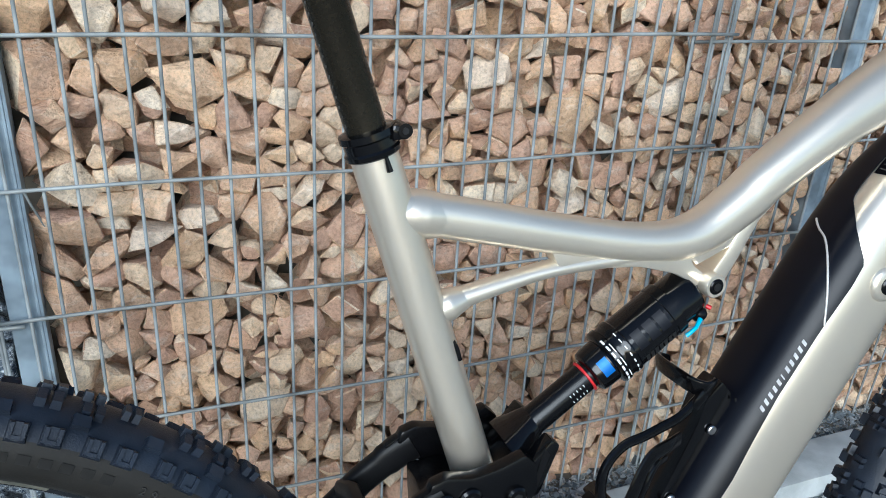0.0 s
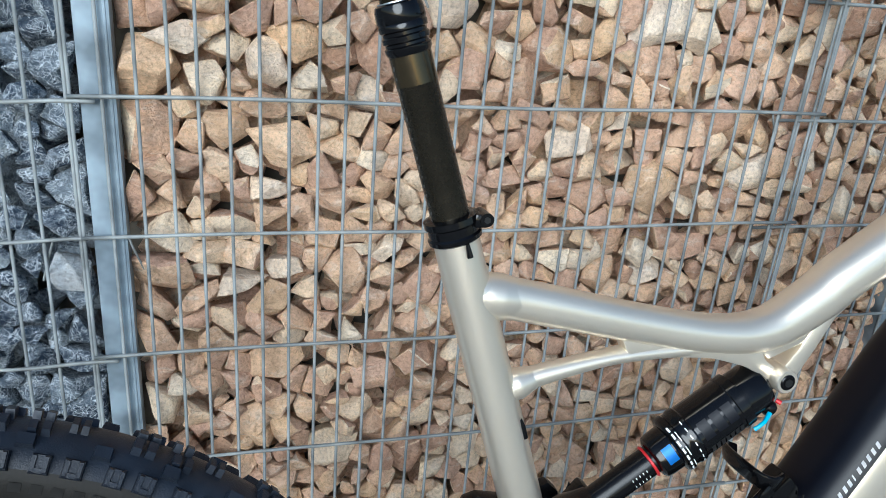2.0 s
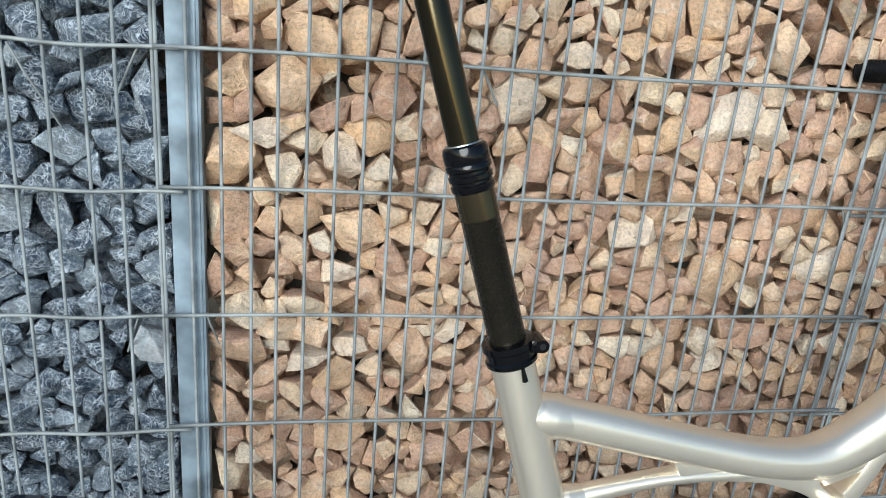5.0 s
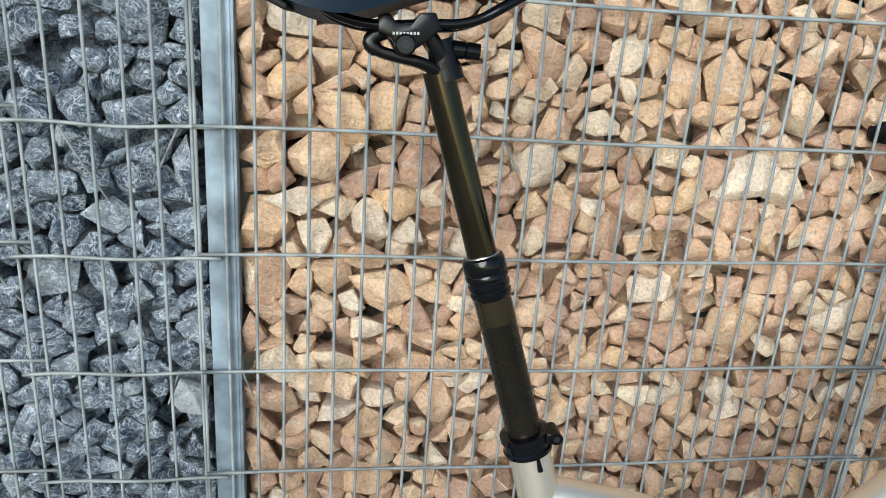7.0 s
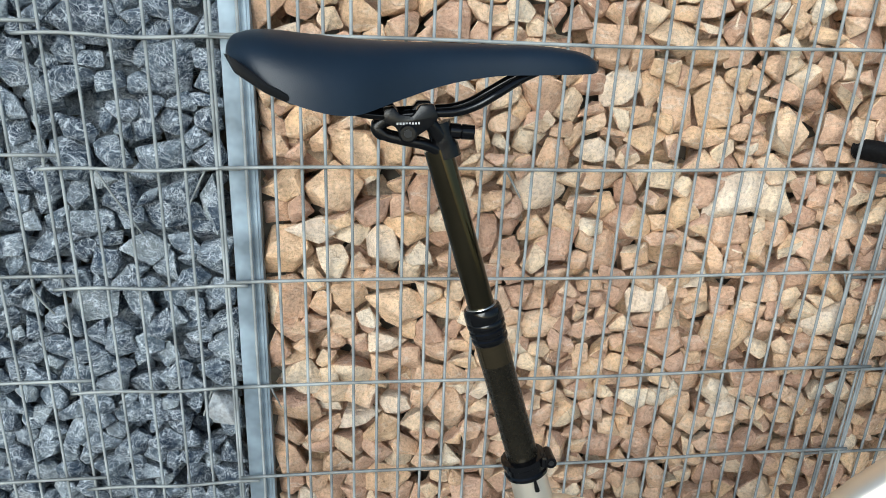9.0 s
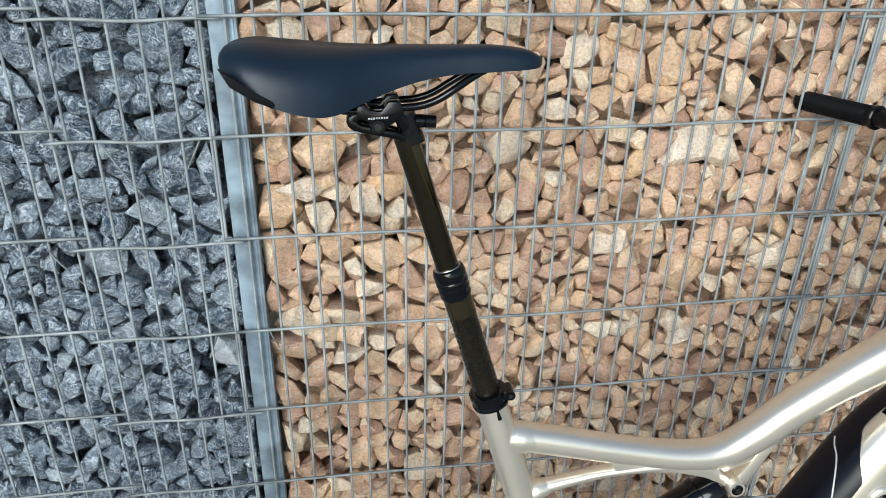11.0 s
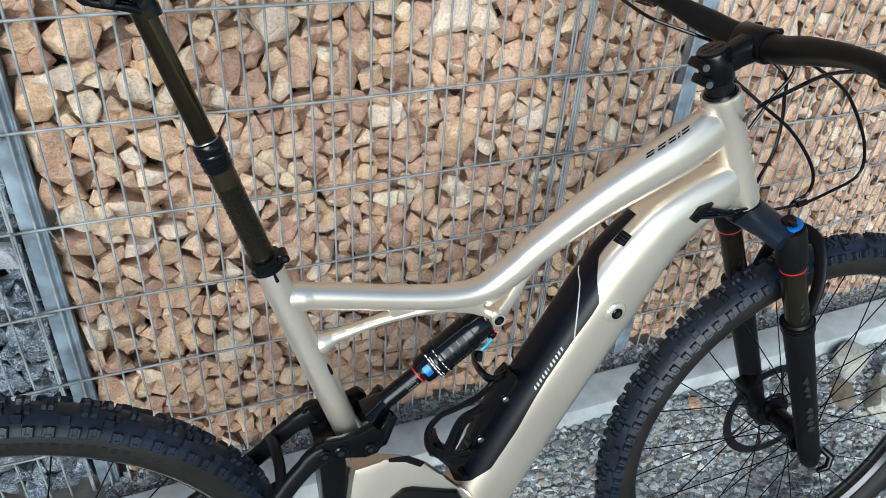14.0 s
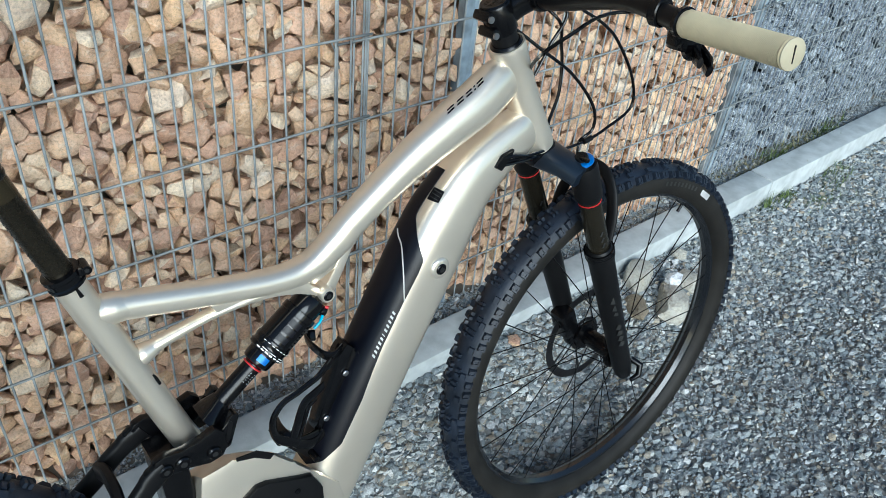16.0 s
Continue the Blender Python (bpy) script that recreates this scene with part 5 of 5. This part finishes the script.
for s in (-1, 1):
    y = s * 0.064 + 0.004
    top = Vector((0.9490 - s * 0.0015, y, 0.8065))
    end = Vector((1.1295 - s * 0.0015, y, 0.336))
    ax = (end - top).normalized()
    part("crown_socket", lathe(top - ax * 0.005, top + ax * 0.058, [(0, 0.0200), (0.1, 0.0215), (0.9, 0.0212), (1, 0.0192)], 32), MATT, fork)
    part("stanchion", lathe(top + ax * 0.05, top + ax * 0.19, [(0, 0.0172), (1, 0.0172)], 32), DARKCHROME, fork, "gloss black stanchion")
    part("sag_ring", lathe(top + ax * 0.0625, top + ax * 0.0645, [(0, 0.0178), (1, 0.0178)], 28), RED, fork)
    leg = part("lower_leg", lathe(top + ax * 0.162, end, [(0, 0.0192), (0.02, 0.0238), (0.055, 0.0238), (0.06, 0.0218), (0.12, 0.0212), (0.6, 0.0190), (0.9, 0.0180), (0.97, 0.016), (1, 0.011)], 32), MATT, fork)
    for u in (0.1655, 0.169, 0.1725):
        part("wiper_seal", lathe(top + ax * u, top + ax * (u + 0.002), [(0, 0.0243), (1, 0.0243)], 32), BLACK, leg)
    for k in range(3):
        part("leg_print", box(top + ax * (0.125 + 0.012 * k) + Vector((-0.004, -0.0170, 0)), (0.004, 0.0006, 0.008), turn=pose(0, 0, 0, 0, 21)), FAINTER, fork, smooth=0)
    if s < 0:
        for k, (u, h) in enumerate(((0.275, 0.016), (0.295, 0.012), (0.31, 0.008), (0.345, 0.012), (0.36, 0.012), (0.375, 0.012), (0.39, 0.012))):
            part("leg_print", box(top + ax * u + Vector((-0.006, -0.0190, -0.002)), (0.012, 0.001, h * 0.8), turn=pose(0, 0, 0, 0, 21)), FAINTER, leg, smooth=0)
        knob = part("fork_dial", lathe(top - ax * 0.021, top + ax * 0.002, [(0, 0.0085), (0.1, 0.0100), (0.35, 0.0102), (0.4, 0.0165), (1, 0.0175)], 28), BLACK, fork)
        bm = lathe(top - ax * 0.0150, top - ax * 0.010, [(0, 0.0118), (0.15, 0.0150), (0.5, 0.0168), (1, 0.0172)], 32)
        part("blue_dial_ring", bm, BLUE, knob, "blue compression dial ring")
        part("dial_lever", box(top - ax * 0.0185 + Vector((-0.004, -0.011, 0)), (0.007, 0.012, 0.005), bevel=0.001), BLACK, knob)
        part("thru_axle_lever", sweep([end + Vector((0.010, -0.004, 0.034)), end + Vector((0.018, -0.02, 0.026)), end + Vector((0.012, -0.024, 0.008)), end + Vector((-0.006, -0.022, 0.004))], [0.006, 0.0065, 0.006, 0.004], 12), BLACK, fork)
        part("foot_bolt", lathe(end - ax * 0.004, end + ax * 0.006, [(0, 0.010), (1, 0.006)], 18), RED, leg)
    else:
        part("brake_caliper", box(end + Vector((-0.055, -0.022, 0.085)), (0.034, 0.036, 0.062), turn=pose(0, 0, 0, 0, -20), bevel=0.007), BLACK, fork)
part("fork_arch", sweep(spline([(1.0240, -0.058, 0.627), (1.0405, -0.052, 0.700), (1.049, -0.03, 0.748), (1.0505, 0, 0.760), (1.049, 0.03, 0.748), (1.0405, 0.056, 0.700), (1.0240, 0.062, 0.627)], 5), [(0.0052, 0.0105)] * 31, 14), MATT, fork)
part("axle", rod((1.127, -0.064, 0.3705), (1.127, 0.068, 0.3705), 0.0085), BLACK, fork)

# cockpit
HAX = -FAX
base = Vector((0.8475, 0, 0.980))
part("headset_cap", lathe(base, base + HAX * 0.010, [(0, 0.0240), (0.5, 0.0234), (1, 0.019)], 32), BLACK, bike)
part("spacer", lathe(base + HAX * 0.008, base + HAX * 0.028, [(0, 0.0172), (1, 0.0172)], 32), MATT, bike)
stem_c = base + HAX * 0.0255
stem = part("stem", lathe(stem_c, stem_c + HAX * 0.040, [(0, 0.0195), (0.06, 0.0205), (0.94, 0.0205), (1, 0.019)], 32), BLACK, bike)
BAR_C = Vector((0.8835, 0, 1.0445))
part("stem_body", sweep([stem_c + HAX * 0.020, stem_c.lerp(BAR_C, 0.5) + HAX * 0.010, BAR_C], [(0.017, 0.018), (0.0165, 0.0165), (0.018, 0.024)], 24, square=2.8), BLACK, stem)
part("bar_clamp", lathe(BAR_C + Vector((0, -0.026, 0)), BAR_C + Vector((0, 0.026, 0)), [(0, 0.0195), (0.06, 0.021), (0.94, 0.021), (1, 0.0195)], 32), BLACK, stem)
part("stem_cap", lathe(stem_c + HAX * 0.036, stem_c + HAX * 0.0425, [(0, 0.019), (0.8, 0.0188), (1, 0.0175), (1.0, 0.0135), (0.55, 0.0128), (0.5, 0.004), (0.85, 0.0036), (0.86, 0.001)], 32), GLOSS, stem, "open top cap with a bolt in it")
for k in (0.008, 0.031):
    c = stem_c + HAX * k + Vector((-0.017, 0, -0.008))
    part("pinch_lug", box(c, (0.018, 0.030, 0.013), turn=pose(0, 0, 0, 0, 24), bevel=0.004), BLACK, stem)
    part("pinch_bolt", rod(c + Vector((-0.004, -0.0145, 0)), c + Vector((-0.004, -0.017, 0)), 0.0042), STEEL, stem)
for y in (-0.018, 0.018):
    for z in (-0.016, 0.016):
        part("clamp_bolt", rod(BAR_C + Vector((0.010, y, z)), BAR_C + Vector((0.0175, y, z)), 0.0042), BLACK, stem)
BAR = spline([(0.803, 0.385, 1.078), (0.8285, 0.262, 1.0765), (0.850, 0.18, 1.073), (0.873, 0.10, 1.055), (0.8825, 0.045, 1.0455), (0.8835, 0.0, 1.0445), (0.8825, -0.045, 1.0465), (0.873, -0.10, 1.0585), (0.860, -0.18, 1.0695), (0.844, -0.262, 1.0655), (0.818, -0.385, 1.070)], 8)
radii = [0.0112 if abs(y) > 0.2 else 0.0112 + 0.0055 * max(0, min(1, (0.17 - abs(y)) / 0.09)) for _, y, _ in BAR]
part("handlebar", sweep(BAR, radii, 24), MATT, bike, "matt black riser handlebar")


CAP = plain("grey_end_cap", (0.42, 0.37, 0.255), 0.5)


def grip(a, b, mat, label):
    a, b = Vector(a), Vector(b)
    g = part("grip", lathe(a, b, [(0, 0.0132), (0.02, 0.0142), (0.05, 0.0134), (0.97, 0.0134), (0.985, 0.0146), (1, 0.0140)], 36), mat, bike, label)
    axis = (b - a)
    # slanting knurl: a skin with ribs that wind round the grip
    up = axis.normalized().orthogonal().normalized()
    beside = axis.normalized().cross(up)
    around, along = 48, 560
    verts, faces = [], []
    for i in range(along + 1):
        u = 0.05 + 0.92 * i / along
        for k in range(around):
            f = math.tau * k / around
            wave = math.sin(math.tau * 70 * u + 10 * f)
            verts.append(a + axis * u + (up * math.cos(f) + beside * math.sin(f)) * (0.0137 + 0.0007 * max(-0.5, min(0.5, wave * 1.4))))
            if i < along:
                j = (k + 1) % around
                faces.append((i * around + k, i * around + j, (i + 1) * around + j, (i + 1) * around + k))
    mesh = bpy.data.meshes.new("knurled_skin")
    mesh.from_pydata(verts, [], faces)
    mesh.materials.append(mat), mesh.shade_smooth()
    new("knurled_skin", mesh).parent = g
    part("lock_collar", lathe(a - axis * 0.06, a, [(0, 0.0140), (0.2, 0.0160), (0.85, 0.0160), (1, 0.0150)], 32), BLACK, g)
    part("end_cap", lathe(b, b + axis * 0.012, [(0, 0.0144), (0.6, 0.0144), (1, 0.0125)], 32), CAP if mat is GRIPSKIN else mat, g)
    part("cap_slit", box(tuple(b + axis * 0.0125), (0.0012, 0.0012, 0.016)), MATT, g, smooth=0)
    return g


grip((0.8285, 0.262, 1.0765), (0.8020, 0.390, 1.0780), MATT, "matt black left grip")
grip((0.8440, -0.262, 1.0655), (0.8170, -0.390, 1.0705), GRIPSKIN, "ribbed cream coloured grip")


def brake(s, at, label):
    at = Vector(at)
    clampo = part("brake_lever", lathe(at + Vector((0, -0.006, 0)), at + Vector((0, 0.006, 0)), [(0, 0.0142), (0.1, 0.0155), (0.9, 0.0155), (1, 0.0142)], 24), BLACK, bike, label)
    body = [at + Vector((0.018, 0.0, -0.012)), at + Vector((0.034, s * 0.012, -0.018)), at + Vector((0.046, s * -0.015, -0.020)), at + Vector((0.050, s * -0.045, -0.018))]
    part("master_cylinder", sweep(spline(body, 4), [(0.0065, 0.0065)] * 13, 14), GLOSS, clampo)
    blade = [at + Vector((0.048, s * -0.006, -0.024)), at + Vector((0.060, s * 0.02, -0.030)), at + Vector((0.058, s * 0.05, -0.030)), at + Vector((0.052, s * 0.078, -0.026)), at + Vector((0.058, s * 0.092, -0.024))]
    part("lever_blade", sweep(spline(blade, 5), [(0.0065, 0.0035)] * 16 + [(0.008, 0.004)] * 5, 12), BLACK, clampo)
    part("clamp_screw", rod(at + Vector((0.014, s * 0.004, -0.016)), at + Vector((0.020, s * 0.004, -0.020)), 0.004), STEEL, clampo)
    return clampo


brake(1, (0.8380, 0.225, 1.0760), "black brake lever by the wall")
brake(-1, (0.8520, -0.222, 1.0680), "black brake lever under the cream grip")
STAND[0] = Matrix.Translation((0.855, -0.247, 1.066)) @ Matrix.Scale(0.76, 4) @ Matrix.Translation((-1.038, 0.238, -1.040))
shifter = part("shifter", box((1.045, -0.245, 1.013), (0.040, 0.038, 0.028), bevel=0.009), GLOSS, bike, "gloss black trigger shifter")
part("shift_paddle", sweep([(1.05, -0.25, 1.003), (1.035, -0.275, 0.996), (1.018, -0.292, 0.996)], [(0.008, 0.004), (0.010, 0.004), (0.007, 0.004)], 12), BLACK, shifter)
part("shifter_cap", lathe((1.040, -0.262, 1.004), (1.052, -0.250, 0.992), [(0, 0.011), (0.5, 0.0125), (1, 0.009)], 20), BLACK, shifter)
part("release_paddle", sweep([(1.058, -0.262, 1.000), (1.046, -0.285, 0.989), (1.030, -0.300, 0.985)], [(0.009, 0.004), (0.012, 0.0045), (0.008, 0.004)], 14), GLOSS, shifter)
part("shifter_clamp", lathe((1.033, -0.238, 1.0435), (1.034, -0.252, 1.040), [(0, 0.0150), (0.1, 0.0162), (0.9, 0.0162), (1, 0.0150)], 28), BLACK, shifter)
part("barrel_adjuster", lathe((1.066, -0.232, 1.010), (1.082, -0.215, 1.014), [(0, 0.0055), (0.3, 0.0065), (0.7, 0.0065), (1, 0.004)], 16), GLOSS, shifter)
part("clamp_screw", rod((1.050, -0.247, 1.027), (1.054, -0.247, 1.020), 0.0045), STEEL, shifter)
part("bright_edge", sweep([(1.062, -0.235, 1.016), (1.064, -0.258, 1.012)], 0.003, 10), STEEL, shifter)


def cable(points, r=0.0024, label=""):
    p = spline(points, 8)
    return part("cable", sweep(p, r, 10), GLOSS, bike, label)


STAND[0] = Matrix()
cable([(0.905, -0.10, 1.045), (0.960, -0.03, 1.025), (1.012, 0.03, 1.001), (1.060, 0.03, 0.974), (1.100, 0.03, 0.9415), (1.147, 0.03, 0.876), (1.155, 0.03, 0.825), (1.101, 0.03, 0.801), (1.054, 0.028, 0.7915), (0.975, 0.015, 0.798), (0.895, -0.024, 0.825), (0.838, -0.034, 0.843), (0.818, -0.030, 0.840)])
cable([(0.880, -0.222, 1.036), (0.940, -0.16, 1.040), (0.944, -0.10, 1.031), (0.898, -0.10, 1.0305), (0.860, -0.098, 1.0175), (0.850, -0.06, 0.985), (0.880, -0.01, 0.945), (0.918, 0.02, 0.900), (0.945, 0.02, 0.855), (0.930, -0.01, 0.828), (0.880, -0.030, 0.834), (0.822, -0.030, 0.836)])
cable([(0.864, 0.04, 1.010), (0.927, 0.02, 0.9604), (0.987, 0.01, 0.9147), (1.033, 0.005, 0.859), (1.038, 0.005, 0.823), (1.020, 0.012, 0.806), (1.060, 0.05, 0.770), (1.090, 0.075, 0.690), (1.085, 0.090, 0.56), (1.088, 0.088, 0.46)])
cable([(0.880, 0.15, 1.060), (0.950, 0.03, 1.006), (0.9785, 0.03, 0.954), (0.983, 0.03, 0.888), (0.961, 0.025, 0.844), (0.930, 0.0, 0.822), (0.880, -0.030, 0.828), (0.820, -0.030, 0.832)])
cable([(0.810, 0.205, 1.068), (0.820, 0.14, 1.052), (0.850, 0.115, 1.040), (0.912, 0.07, 1.020), (0.970, 0.02, 1.007), (0.944, 0.02, 0.960), (0.920, 0.02, 0.924)])
part("cable_tie", lathe((1.046, 0.027, 0.7915), (1.064, 0.028, 0.7935), [(0, 0.0046), (1, 0.0046)], 12), MATT, bike)


# bottle cage
def bottle_cage():
    """An open side-entry cage: a back plate on the tube, a wide arm that reaches round the bottle with an open window, a clip above and a toe below."""
    cage = part("bottle_cage", slab([(0.537, 0.500), (0.577, 0.572), (0.594, 0.600), (0.590, 0.622), (0.579, 0.634), (0.566, 0.620), (0.557, 0.592), (0.543, 0.560), (0.528, 0.528), (0.523, 0.508)], 0.012, -0.014, 0.003), GLOSS, bike, "gloss black plastic bottle cage")
    loop = spline([(0.563, -0.016, 0.630), (0.550, -0.024, 0.634), (0.538, -0.029, 0.628), (0.524, -0.031, 0.619), (0.508, -0.032, 0.614), (0.490, -0.033, 0.609), (0.472, -0.033, 0.604), (0.458, -0.033, 0.589), (0.4545, -0.033, 0.570), (0.459, -0.032, 0.551), (0.474, -0.031, 0.535), (0.497, -0.026, 0.520), (0.520, -0.020, 0.512)], 5)
    wide = [(0.0070 - 0.0018 * math.sin(math.pi * u) + 0.0040 * max(0.0, u - 0.72), 0.0030) for u in np.linspace(0, 1, len(loop))]
    part("cage_arm", sweep(loop, wide, 12, square=3), GLOSS, cage)
    for rim, thick in (([(0.534, -0.022, 0.592), (0.519, -0.028, 0.592), (0.505, -0.030, 0.588), (0.497, -0.030, 0.576), (0.489, -0.030, 0.555), (0.482, -0.029, 0.536)], 0.0068), ([(0.522, -0.022, 0.576), (0.509, -0.029, 0.577), (0.502, -0.030, 0.565), (0.496, -0.029, 0.546), (0.490, -0.028, 0.530)], 0.0036)):
        path = spline(rim, 5)
        part("cage_rib", sweep(path, [(thick, 0.0024)] * len(path), 12, square=3), GLOSS, cage)
    clip = part("cage_clip", sweep(spline([(0.567, -0.014, 0.633), (0.556, -0.026, 0.640), (0.546, -0.030, 0.641), (0.538, -0.025, 0.643), (0.534, -0.010, 0.645), (0.534, 0.010, 0.645), (0.540, 0.024, 0.642), (0.552, 0.026, 0.637)], 5), [(0.0075, 0.0026)] * 36, 14, square=3), GLOSS, cage)
    part("clip_bar", sweep(spline([(0.545, -0.032, 0.638), (0.539, -0.033, 0.632), (0.539, -0.031, 0.625)], 4), [(0.0050, 0.0024)] * 9, 12, square=3), BLACK, clip)
    part("cage_toe", sweep(spline([(0.530, -0.018, 0.508), (0.510, -0.026, 0.508), (0.490, -0.029, 0.520), (0.478, -0.022, 0.532), (0.474, -0.004, 0.536), (0.478, 0.018, 0.532)], 4), [(0.0072, 0.0028)] * 21, 12, square=3), GLOSS, cage, "grey worn lower band of the cage")
    for x, z in ((0.572, 0.590), (0.538, 0.528)):
        part("cage_bolt", lathe((x, -0.0155, z), (x, -0.0178, z), [(0, 0.0045), (0.7, 0.0043), (1, 0.0034)], 18), STEEL, cage)
    part("plate_edge", sweep(spline([(0.592, -0.017, 0.618), (0.5935, -0.017, 0.600), (0.580, -0.017, 0.575)], 5), 0.0007, 8), FAINT, cage)
    holder = part("tool_holder", slab([(0.462, 0.532), (0.470, 0.538), (0.480, 0.529), (0.500, 0.508), (0.522, 0.490), (0.526, 0.474), (0.518, 0.464), (0.505, 0.470), (0.490, 0.490), (0.472, 0.514)], 0.008, -0.012, 0.003), MATT, cage)
    part("holder_pin", rod((0.512, -0.010, 0.478), (0.512, -0.030, 0.478), 0.0050), BLACK, holder)
    part("holder_pin", rod((0.468, -0.010, 0.530), (0.468, -0.020, 0.530), 0.0070), GLOSS, holder)


bottle_cage()
